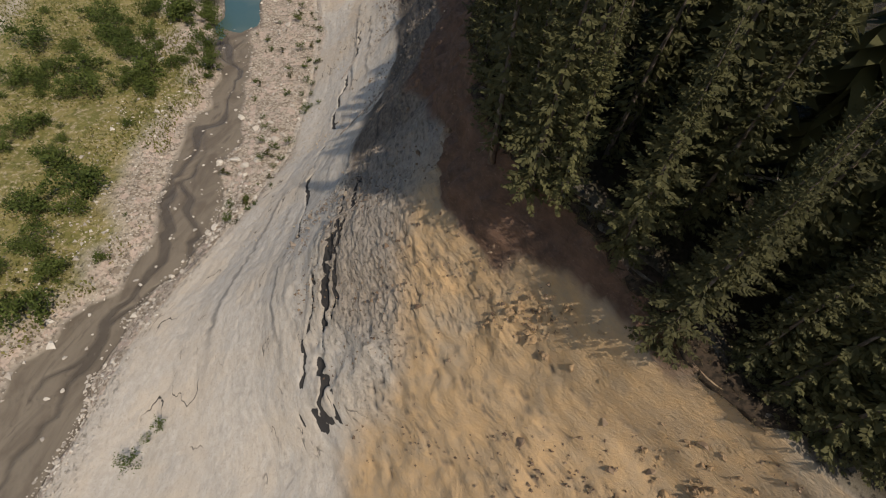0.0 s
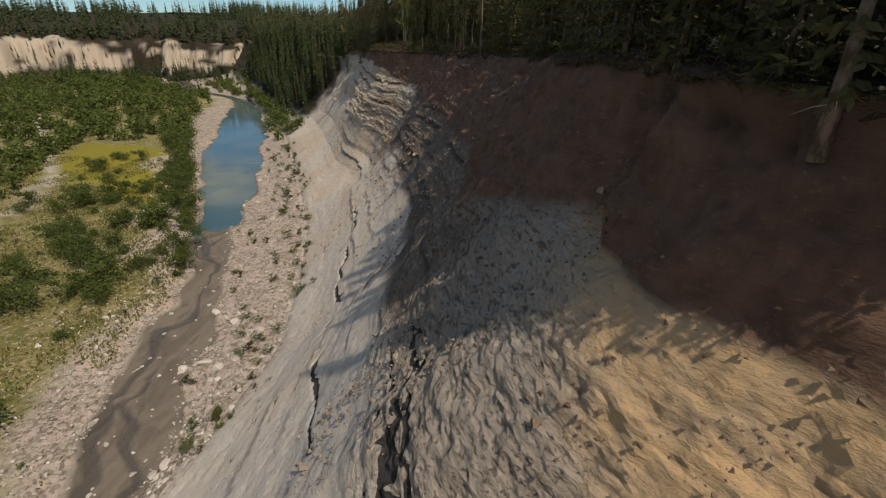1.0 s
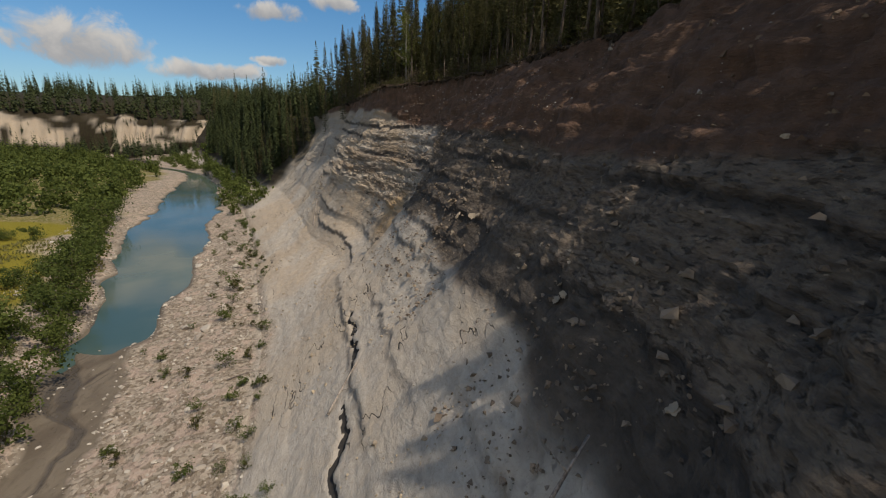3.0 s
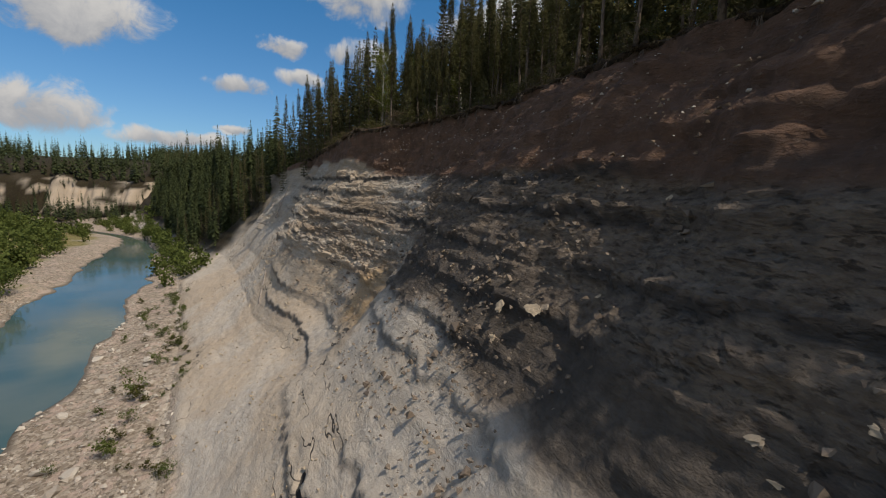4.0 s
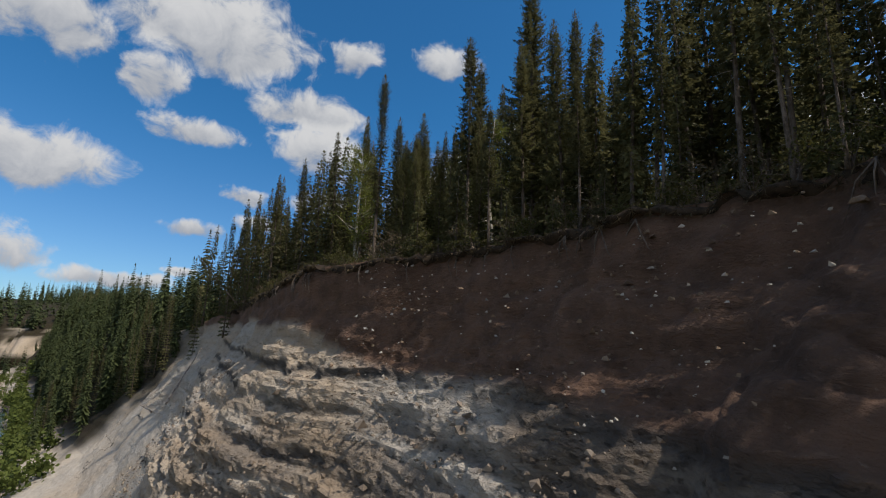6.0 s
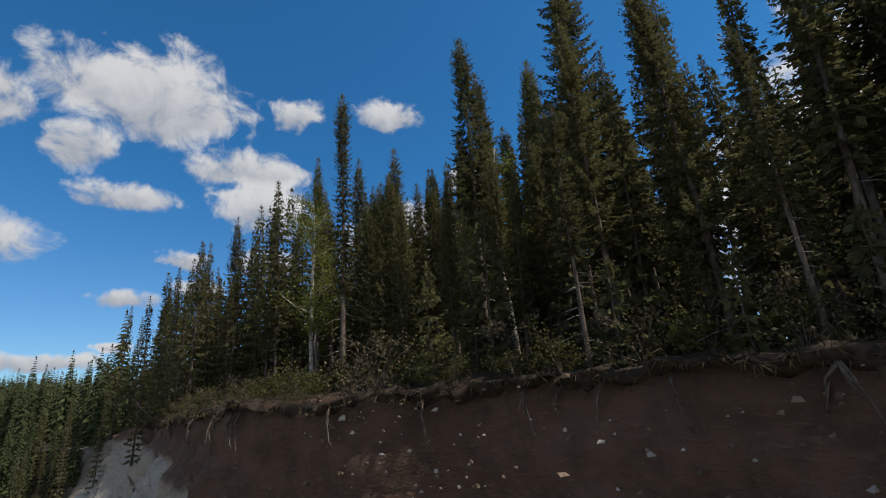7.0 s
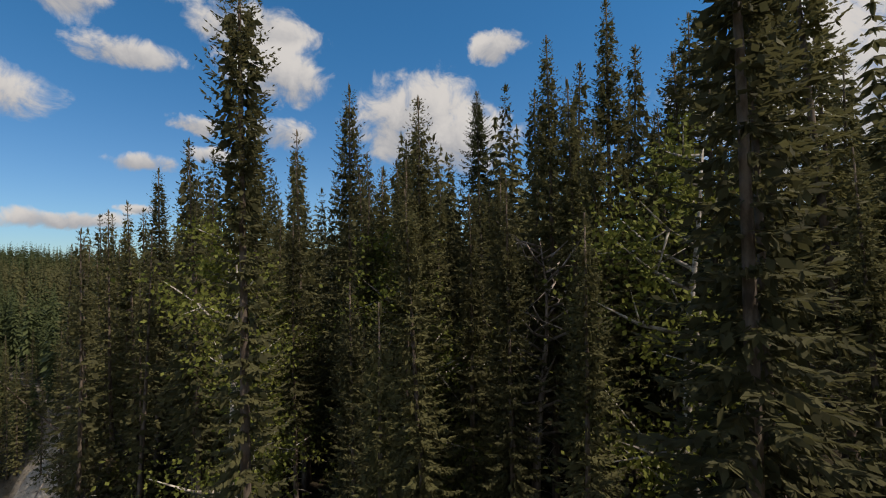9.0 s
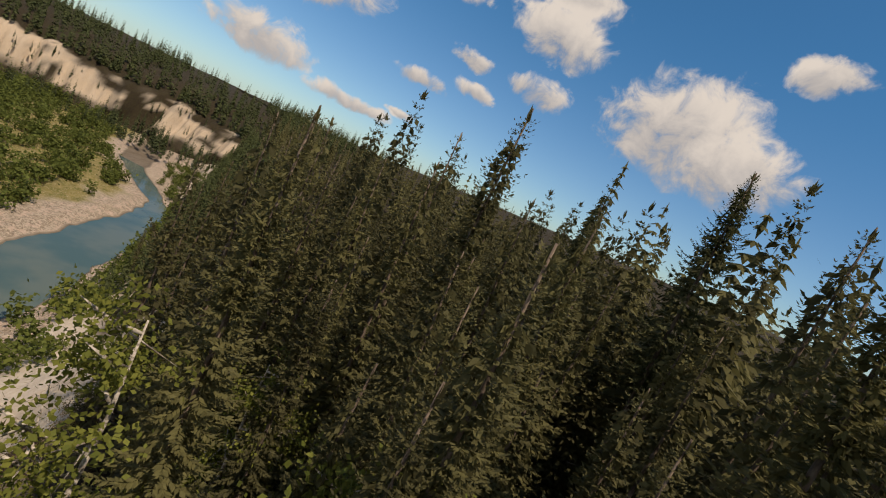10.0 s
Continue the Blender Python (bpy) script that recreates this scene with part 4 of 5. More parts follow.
    stand(birch, -25.7, 124.7, 0.96, 60)
    stand(birch, -25.9, 128.6, 0.80, 200, tilt=(4, -5))
    stand(birch, -14.8, 117.9, 1.05, 300)
    for x, y_, tall_, k in ((-1.6, 26.4, 12.5, 0), (-0.2, 22.8, 11.0, 1), (1.6, 20.0, 12.0, 2), (4.0, 17.6, 10.5, 0), (7.2, 15.4, 11.5, 1), (-2.4, 30.0, 12.0, 2), (10.6, 13.6, 12.0, 2), (13.4, 11.6, 11.0, 0), (16.6, 9.4, 12.0, 1)):
        proto = protos["wide"][k]
        stand(proto, x, y_, tall_ / heights[id(proto)], tilt=(0, -3))
    # the edge row, then the wood behind it
    y = 9.0
    while y < 172:
        for row in range(11 if yy_open(y) else 7):
            inset = (1.0 if y > 34 else 0.3) + row * (2.0 if 84 < y < 120 else 2.4) + rng.uniform(-0.9, 1.0)
            yy = y + rng.uniform(-0.9, 0.9)
            x = float(line("edge", yy)) + inset * 1.12
            if 106 < yy < 124 and row < 2 and rng.random() < 0.55:
                continue
            if (117.5 < yy < 137 and x < -19.0 - 0.9 * (yy - 118.5)) or (110.5 < yy <= 117.5 and x < -22.8):
                continue
            z = ground_at(x, yy)
            away = nearness(x, yy, z)
            level = "wide" if yy < 20 else "fine" if away < 10.5 else "semi" if away < 19 and yy > 70 else "mid"
            level = "edge" if 42 < yy < 92 and row < 3 and level == "mid" else level
            proto = rng.choice(protos[level])
            scale = rng.uniform(0.86, 1.08) * (1.24 if yy < 60 else 1.0) if level == "edge" else rng.uniform(0.78, 1.14) * (1.16 if yy > 84 and row > 2 else 1.12)
            if 86 < yy < 121:
                scale = min(scale, (5.2 + 2.8 * max(inset, 0.4)) * rng.uniform(0.92, 1.06) / heights[id(proto)], rng.uniform(13.0, 16.0) / heights[id(proto)])
            if 116 < yy < 160:
                scale = (45 + 3.5 * float(ramp(np.array(x), -18.0, -8.0)) + 5.5 * float(ramp(np.array(x + 0.35 * (yy - 118)), -30, -21)) + rng.uniform(-4.0, 1.6) - z) / heights[id(proto)]
            top = z + scale * heights[id(proto)]
            if not free(x, yy, (1.25 if row < 1 else 2.5) if 42 < yy < 92 else 2.1 if 92 < yy < 113 and row < 2 else 1.5 if row < 5 else 1.7 if yy > 104 else 2.0):
                continue
            over = PATH[np.hypot(PATH[:, 0] - x, PATH[:, 1] - yy) < (5.5 if yy > 108 else 4.0), 2]
            if len(over) and top > over.min() - 1.8:
                if over.min() - 1.8 - z < 7:
                    continue
                scale *= (over.min() - 1.8 - z) / (top - z)
            if row < 3 or (row < 4 and yy < 40) or away < 20:
                stand(proto, x, yy, scale, tilt=(rng.uniform(-2.5, 2.5), rng.uniform(-2.5, 2.5)))
            else:
                taken.append((x, yy))
                far.append((x, yy, z - 0.1, scale, rng.uniform(0, 6.28)))
        y += 1.9
    # young trees along the stretch that has fallen away
    stock("young", ((86, 3.4, 0.95, 0.03, 0.0), (87, 5.4, 1.15, 0.05, 0.0), (88, 8.0, 1.2, 0.12, 0.0)), 0.62, "young spruce crowding the crumbling cliff edge", name="spruce_sapling")
    for k in range(60):
        yy = rng.uniform(82, 111)
        inset = rng.uniform(0.9, 6.8)
        tall_ = (2.0 + 1.5 * inset) * rng.uniform(0.6, 1.05)
        x = float(line("edge", yy)) + inset * 1.12
        if free(x, yy, 0.5 + 0.08 * tall_) and clear_of_flight(x, yy, ground_at(x, yy) + tall_, 2.6):
            pick = protos["young"][0 if tall_ < 4.2 else 1 if tall_ < 6.8 else 2] if tall_ < 10 else rng.choice(protos["semi"])
            stand(pick, x, yy, tall_ / heights[id(pick)])
    for k in range(60):
        yy = rng.uniform(150, 205)
        e, f = float(line("edge", yy)), float(line("foot", yy))
        s = rng.uniform(0.95 - max(0, yy - 156) * 0.017, 1.25)
        x = f + max(s, 0.12) * (e - f)
        if free(x, yy, 1.8):
            stand(rng.choice(protos["mid"]), x, yy, rng.uniform(0.5, 0.85))
    # a leafless grey tree and a bright poplar among the spruces
    snag = limbed(72, 14.5, 2.6, 0.35, 60, 0.05, BRUSH, DEADWOOD, "dead_tree", "leafless grey tree with twisted bare branches among spruces", "forest trees on the bluff", 0.03, 26)
    stand(snag, -15.6, 125.0, 1.1, 30)
    poplar = limbed(73, 11.0, 1.5, 0.2, 7000, 0.10, ASPEN, BIRCH, "poplar_tree", "bright yellow-green young poplar among dark spruces", "forest trees on the bluff", 0.0, 20)
    stand(poplar, -20.6, 124.4, 1.32, 0)
    fallen = spruce(33, 9.5, 1.0, 0.45, 0.7, label="spruce leaning far out over the eroding edge")
    stand(fallen, -40.3, 148.8, 1.0, 0, tilt=(0, -42))
    for o in [o for group in protos.values() for o in group] + [club, big, pine, birch, snag, poplar, fallen]:
        bin_proto(o)
    # deeper wood, and the wooded slope to the north
    distant = [far_spruce(81, 16, 1.9, 0.10, 0.16), far_spruce(82, 14, 1.8, 0.06, 0.16), far_spruce(83, 17, 2.0, 0.15, 0.16)]
    for k in range(440):
        yy = rng.uniform(85, 180) if k < 190 else rng.uniform(175, 430)
        x = float(line("edge", yy)) + (rng.uniform(23, 65) if yy < 180 else rng.uniform(4, 150))
        far.append((x, yy, ground_at(x, yy) - 0.1, rng.uniform(1.1, 1.45), rng.uniform(0, 6.28)))
    closer = [far_spruce(84, 16, 1.55, 0.12, 0.31), far_spruce(85, 14, 1.45, 0.10, 0.31), far_spruce(89, 17, 1.6, 0.2, 0.31)]
    near_wood = [q for q in far if 98 < q[1] < 168 and q[0] < float(line("edge", q[1])) + 27]
    massed("near_forest", closer, near_wood, NEEDLES, "dark spruces standing close behind the cliff edge", "forest")
    massed("inner_forest", distant, [q for q in far if q not in near_wood], NEEDLES, "dense dark spruce forest behind the cliff edge", "forest")
    slope = []
    for k in range(420):
        yy = rng.uniform(172, 310)
        e, f = float(line("edge", yy)), float(line("foot", yy))
        s = rng.uniform(0.10 + 0.5 * max(0.0, (yy - 185) / 125), 1.5)
        if yy < 182 and s < 0.93 - (yy - 158) * 0.012:
            continue
        x = f + s * (e - f)
        slope.append((x, yy, ground_at(x, yy) - 0.1, rng.uniform(0.55, 1.0) * (0.7 if s < 0.3 else 1.0), rng.uniform(0, 6.28)))
    massed("slope_forest", distant, slope, FAR_GREEN, "spruce forest covering the valley side beyond the bare slope", "forest")
    return taken


TAKEN = build_forest()


# ---- the valley floor and the far side ----
def build_far_side():
    """The far bluff: pale broken sandstone scarps with woods above, rising to a low hill."""
    xs = np.array([-1500, -900, -600, -430, -345, -300, -262, -222, -180, -140, -95, -20, 90, 400, 1200], float)
    ys = np.array([-600, -100, 150, 240, 300, 340, 366, 374, 376, 402, 452, 520, 590, 700, 900], float)
    u = np.linspace(0, 1, 420)
    k = np.linspace(0, len(xs) - 1, len(xs))
    fine = np.interp(u, np.concatenate([[0], np.linspace(0.12, 0.88, len(xs) - 2), [1]]), k)
    bx, by = np.interp(fine, k, xs), np.interp(fine, k, ys)
    ker = np.hanning(15) / np.hanning(15).sum()
    bx, by = (np.convolve(np.pad(v, 7, mode="edge"), ker, "valid") for v in (bx, by))
    tx, ty = np.gradient(bx), np.gradient(by)
    size = np.hypot(tx, ty)
    nx, ny = -ty / size, tx / size
    away = np.array([-14, -6, 0, 2.5, 5, 7, 9, 11, 13, 15, 17, 20, 26, 40, 70, 110, 170, 260, 400, 700, 1200], float)
    high = np.array([-1.5, 2.0, 6, 9, 12.5, 15.5, 18.5, 21.0, 23.0, 24.5, 25.5, 26.5, 28, 32, 38, 42, 46, 50, 54, 58, 60], float)
    D, H = np.meshgrid(away, high)[0], None
    X = bx[:, None] + nx[:, None] * away[None, :]
    Y = by[:, None] + ny[:, None] * away[None, :]
    along = np.cumsum(size)[:, None]
    gully = fbm(along * 0.045 + 0 * X, 0 * X, 0 * X, 61, 5, 0.6)
    X = X + nx[:, None] * 11 * gully * ramp(away, -4, 3)[None, :] * (1 - ramp(away, 30, 60))[None, :]
    Y = Y + ny[:, None] * 11 * gully * ramp(away, -4, 3)[None, :] * (1 - ramp(away, 30, 60))[None, :]
    Z = high[None, :] * (1 + 0.16 * fbm(along * 0.022 + 0 * X, 0 * X, 0 * X, 62, 3) * (1 - ramp(away, 40, 120))[None, :]) + 1.2 * fbm(X * 0.08, Y * 0.08, 0 * X, 63, 3) * ramp(away, -6, 4)[None, :]
    me = grid_mesh("far_bluff", X, Y, Z)
    cut = ramp(fbm(X * 0.05, Y * 0.05, Z * 0.08, 64, 4) + 0.32, -0.2, 0.08)
    bare = band(away[None, :] + 7 * fbm(along * 0.03 + 0 * X, 0 * X, away[None, :] * 0.1 + 0 * X, 65, 4), 3.0, 17, 2.0) * cut
    for nm, v in (("soil", 1 - bare), ("tan", bare * 0.35)):
        zone_link(nm, me, np.clip(v, 0, 1))
    me.materials.append(EARTH)
    tagged(new("far_bluff", me), "far valley side with pale sandstone scarps below forest", "bluff", kind="structure")
    # woods on it
    rng = np.random.default_rng(5)
    protos = [far_spruce(91, 15, 2.4, 0.05, 0.05), far_spruce(92, 13, 2.2, 0.05, 0.05), far_spruce(93, 17, 2.5, 0.1, 0.05)]
    rows, cols = X.shape
    places = []
    while len(places) < 1700:
        i, d = rng.integers(60, rows - 60), 18 + 240 * rng.random() ** 1.5
        j = int(np.searchsorted(away, d)) - 1
        w = (d - away[j]) / (away[j + 1] - away[j])
        x, y, z = (A[i, j] * (1 - w) + A[i, j + 1] * w for A in (X, Y, Z))
        places.append((x + rng.normal() * 2, y + rng.normal() * 2, z - 0.4, rng.uniform(0.75, 1.25), rng.uniform(0, 6.28)))
    massed("far_forest", protos, places, FAR_GREEN, "dense spruce forest along the far skyline", "forest")
    low = []
    for _ in range(560):
        i, d = rng.integers(60, rows - 60), -rng.uniform(2, 55)
        low.append((bx[i] + nx[i] * d + rng.normal() * 2, by[i] + ny[i] * d, 1.6 if d < -10 else 3.0, rng.uniform(0.4, 0.95), rng.uniform(0, 6.28)))
    for _ in range(260):
        i, d = rng.integers(60, rows - 60), rng.uniform(3, 16)
        low.append((bx[i] + nx[i] * d, by[i] + ny[i] * d, 5.0 + 1.15 * d, rng.uniform(0.3, 0.6), rng.uniform(0, 6.28)))
    massed("valley_forest", protos, low, FAR_GREEN, "dark conifers standing below the far scarps", "forest")


build_far_side()


def thicket_proto(seed, height, spread, n, size):
    """A clump of willow or poplar as loose leaves on rounded shoots."""
    rng = np.random.default_rng(seed)
    f = Foliage(seed)
    for k in range(9):
        a, r = rng.uniform(0, 6.28), spread * rng.uniform(0, 0.8)
        h = height * rng.uniform(0.55, 1.0)
        c = np.array([math.cos(a) * r, math.sin(a) * r, h * 0.55])
        p = c + rng.normal(size=(n // 9, 3)) * np.array([spread * 0.28, spread * 0.28, h * 0.24])
        p[:, 2] = np.abs(p[:, 2])
        d = rng.normal(size=p.shape) + np.array([0, 0, -0.2])
        d /= np.linalg.norm(d, axis=1)[:, None]
        ln = size * rng.uniform(0.7, 1.4, len(p))
        f.kites(p, d, ln, ln * 0.75)
    return np.concatenate(f.v)


def build_valley_plants():
    rng = random.Random(21)
    green = "rounded green willow bush on the gravel valley floor"
    bushes = [limbed(101 + i, h, w, 0.1, n, 0.24, WILLOW, BARK, "willow_bush", green, "bushes on the valley floor", 0, 12, 4, "bush") for i, (h, w, n) in enumerate(((2.4, 1.6, 950), (2.9, 1.9, 1150), (2.0, 1.4, 800)))]
    small = [limbed(111 + i, h, w, 0.1, n, 0.13, WILLOW if i else TURF, BARK, "low_bush", "small leafy bush among river stones below the slope", "bushes along the river bank", 0, 9, 3, "bush") for i, (h, w, n) in enumerate(((1.1, 0.55, 300), (1.4, 0.7, 360), (0.9, 0.5, 270)))]
    spots = [(-70.5, 85.4, 1.35), (-89.0, 101.5, 1.1), (-91, 92, 1.2), (-62.5, 64, 1.1), (-75, 71, 1.1), (-73, 61, 1.0), (-86, 64, 1.2), (-81, 54, 0.9), (-55.2, 35.5, 1.3), (-47.8, 16.8, 1.0), (-50.5, 15.2, 1.1),
             (-53.8, 25.3, 0.8), (-63.4, 61, 0.9), (-55.0, 70.4, 0.9), (-57.5, 74.5, 0.8), (-60.0, 78.6, 0.9), (-64.1, 85.9, 0.85), (-66.0, 88.8, 0.9), (-68.4, 93, 1.0), (-72.5, 96, 1.1), (-75.0, 101, 1.0), (-77.5, 106, 1.2), (-80.5, 112, 1.2), (-84, 118, 1.3),
             (-87.5, 124, 1.2), (-91.5, 130, 1.3), (-95.5, 137, 1.3), (-99, 143, 1.3), (-103, 150, 1.4), (-66, 67, 0.9), (-58, 31, 1.0), (-61, 38, 0.9), (-78, 76, 0.9), (-82, 79, 0.8), (-69, 55, 0.9), (-59, 18, 1.1), (-57, 9, 1.0), (-97, 108, 0.9)]
    for x, y, k in spots:
        placed(rng.choice(bushes), x, y, k * rng.uniform(1.2, 1.5), rng.uniform(0, 360), 0.08)
        if x < -52 and rng.random() < 0.8:
            placed(rng.choice(bushes), x + rng.uniform(-3.2, 1.0), y + rng.uniform(-3.2, 3.2), k * rng.uniform(0.7, 1.2), rng.uniform(0, 360), 0.08)
    bank = [(-34.1, 49.8, 1.1), (-38.3, 66, 1.0), (-47.5, 93.5, 1.2), (-54.4, 119.5, 1.2), (-39.3, 45, 1.0), (-34.4, 52, 0.8), (-48.1, 95.5, 1.0), (-25.2, 8.1, 0.9), (-26.2, 4.6, 1.1), (-26.0, 7.0, 0.6), (-41.9, 81.2, 1.1), (-50.5, 84, 1.0),
            (-46.8, 93, 0.8), (-50.1, 103.3, 1.5), (-51.0, 104.4, 1.3), (-53.5, 113.5, 1.2), (-38.9, 75.5, 1.0), (-38.7, 77.5, 0.8), (-40.3, 72, 0.9)]
    for x, y, k in bank:
        placed(rng.choice(small), x, y, k * 1.15, rng.uniform(0, 360), 0.05)
    for k in range(120):
        y = rng.uniform(34, 150)
        f, r = float(line("foot", y)), float(line("right", y))
        x = f + rng.gauss(0.2, 0.9) if rng.random() < 0.6 else rng.uniform(r + 0.8, f)
        placed(rng.choice(small), x, y, rng.uniform(0.45, 1.0), rng.uniform(0, 360), 0.05)
    for k in range(60):
        y = rng.uniform(5, 130)
        x = float(line("left", y)) - rng.uniform(6, 40)
        placed(rng.choice(bushes), x, y, rng.uniform(0.6, 1.15), rng.uniform(0, 360), 0.05)
    for k in range(90):
        y = rng.uniform(5, 130)
        x = float(line("left", y)) - rng.uniform(1.5, 34)
        placed(rng.choice(small + bushes[2:]), x, y, rng.uniform(0.5, 1.0), rng.uniform(0, 360), 0.05)
    # low growth hanging over the eroding edge
    turf = [limbed(121 + i, h, w, 0.05, n, 0.08, TURF if i < 2 else BRUSH, BARK, "edge_shrub", lab, "shrubs on the cliff edge", 0, 9, 4, "shrub")
            for i, (h, w, n, lab) in enumerate(((1.0, 0.8, 560, "yellow-green shrub overhanging the cliff edge"), (1.5, 0.9, 640, "yellow-green shrub overhanging the cliff edge"), (1.4, 1.0, 420, "leafless reddish brush on the cliff edge")))]
    y = 10.0
    while y < 160:
        x = float(line("edge", y)) + rng.uniform(0.1, 1.4)
        placed(rng.choice(turf), x, y, rng.uniform(0.6, 1.2), rng.uniform(0, 360), 0.1)
        if 95 < y < 140:
            x = float(line("edge", y)) + rng.uniform(1.5, 9)
            placed(rng.choice(turf), x, y + 0.4, rng.uniform(0.7, 1.4), rng.uniform(0, 360), 0.1)
        y += rng.uniform(0.7, 1.5) if y > 85 else rng.uniform(1.2, 2.4)
    for o in bushes + small + turf:
        bin_proto(o)
    # thickets too many to count
    protos = [thicket_proto(131, 3.2, 1.8, 130, 0.6), thicket_proto(132, 4.5, 2.2, 150, 0.7), thicket_proto(133, 6.0, 2.0, 150, 0.7)]
    rows = []
    for k in range(1150):
        y = rng.uniform(118, 345)
        l = float(line("left", y))
        x = l - 11 - 150 * rng.random()
        if (-126 < x + 0.35 * (y - 120) < -82 and y < 150) or y < 118 - 0.9 * (x + 130):
            continue
        rows.append((x, y, ground_at(x, y) - 0.1, rng.uniform(0.8, 1.5), rng.uniform(0, 6.28)))
    for k in range(150):
        y = rng.uniform(50, 130)
        x = float(np.interp(y, (60, 90, 114, 143), (-98, -103, -116, -145))) - rng.uniform(4, 45)
        rows.append((x, y, ground_at(x, y) - 0.1, rng.uniform(0.5, 1.1), rng.uniform(0, 6.28)))
    for k in range(170):
        y = rng.uniform(160, 330)
        f, r = float(line("foot", y)), float(line("right", y))
        x = r + (f - r) * rng.uniform(0.2, 1.6) + rng.uniform(0, 4)
        rows.append((x, y, ground_at(x, y) - 0.1, rng.uniform(0.5, 1.1), rng.uniform(0, 6.28)))
    massed("willow_thicket", protos, rows, WILLOW, "dense green willow and poplar thicket on the valley floor", "thicket")
    # undergrowth in the wood by the edge
    fern = [thicket_proto(141, 1.1, 0.9, 90, 0.22), thicket_proto(142, 1.6, 0.8, 90, 0.22)]
    rows = []
    for k in range(330):
        y = rng.uniform(92, 150)
        x = float(line("edge", y)) + rng.uniform(2.0, 24)
        rows.append((x, y, ground_at(x, y) - 0.1, rng.uniform(0.6, 1.3), rng.uniform(0, 6.28)))
    massed("forest_undergrowth", fern, rows, TURF, "low green undergrowth on the dark forest floor", "undergrowth")
    # grass tufts
    g = np.random.default_rng(8)
    blades = Foliage(9)
    n = 46000
    yy = g.uniform(0, 130, n)
    xx = np.interp(yy, _T, LINE["left"]) - 2 - 62 * g.random(n) ** 1.2
    keep = fbm(xx * 0.12, yy * 0.12, 0 * xx, 71, 3) > -0.15
    xx, yy = xx[keep], yy[keep]
    zz = ground_height(xx, yy)
    p = np.stack([xx, yy, zz - 0.03], 1)
    d = np.array([0, 0, 1.0]) + g.normal(size=p.shape) * 0.45
    d /= np.linalg.norm(d, axis=1)[:, None]
    ln = g.uniform(0.22, 0.58, len(p))
    blades.kites(p, d, ln, ln * 0.6)
    tagged(new("meadow_grass", blades.mesh("meadow_grass", GRASS)), "dry yellow-green grass tufts on the gravel flats", "grass", kind="stuff")


build_valley_plants()


# ---- stones, slabs and driftwood ----
def stone_mesh(seed, mat, flat=0.6, cuts=9, jag=0.0):
    """An angular stone: a ball cut by planes, with worn edges; jag: how ragged its outline is."""
    rng = random.Random(seed)
    bm = bmesh.new()
    bmesh.ops.create_icosphere(bm, subdivisions=3 if jag else 2, radius=1.0)
    planes = [(Vector((rng.gauss(0, 1), rng.gauss(0, 1), rng.gauss(0, 0.6))).normalized(), rng.uniform(0.35, 0.75)) for _ in range(cuts)]
    for v in bm.verts:
        for nrm, d in planes:
            over = v.co.dot(nrm) - d
            if over > 0:
                v.co -= nrm * over * 0.95
        if jag:
            v.co *= 1 + jag * noise.noise(v.co * 2.2 + Vector((seed, 0, 0))) + jag * 0.6 * noise.noise(v.co * 5.5 + Vector((0, seed, 0)))
        v.co.z *= flat
    me = bpy.data.meshes.new("stone")
    bm.to_mesh(me)
    bm.free()
    me.materials.append(mat)
    return me


def face_points(s, y):
    """Points of the bare face, with its relief, and the slope there in degrees."""
    s, y = np.asarray(s, float), np.asarray(y, float)
    e, f, top = (line(k, y) for k in ("edge", "foot", "top"))
    x, z = f + s * (e - f), 1.5 + rise(s, y) * (top - 1.5)
    run, lift = 0.02 * (e - f), (rise(s + 0.01, y) - rise(s - 0.01, y)) * (top - 1.5)
    out, *_ = surface(x, y, s, z)
    k = np.hypot(run, lift)
    return np.stack([x - out * lift / k, y, z + out * run / k], -1), np.degrees(np.arctan2(lift, run))


def face_point(s, y):
    p, a = face_points([s], [y])
    return Vector(p[0]), float(a[0])


def share_at_height(y, z):
    top = float(line("top", np.array([y]))[0])
    s = np.linspace(0, 1, 200)
    return float(np.interp((z - 1.5) / (top - 1.5), rise(s, np.full(200, y)), s))


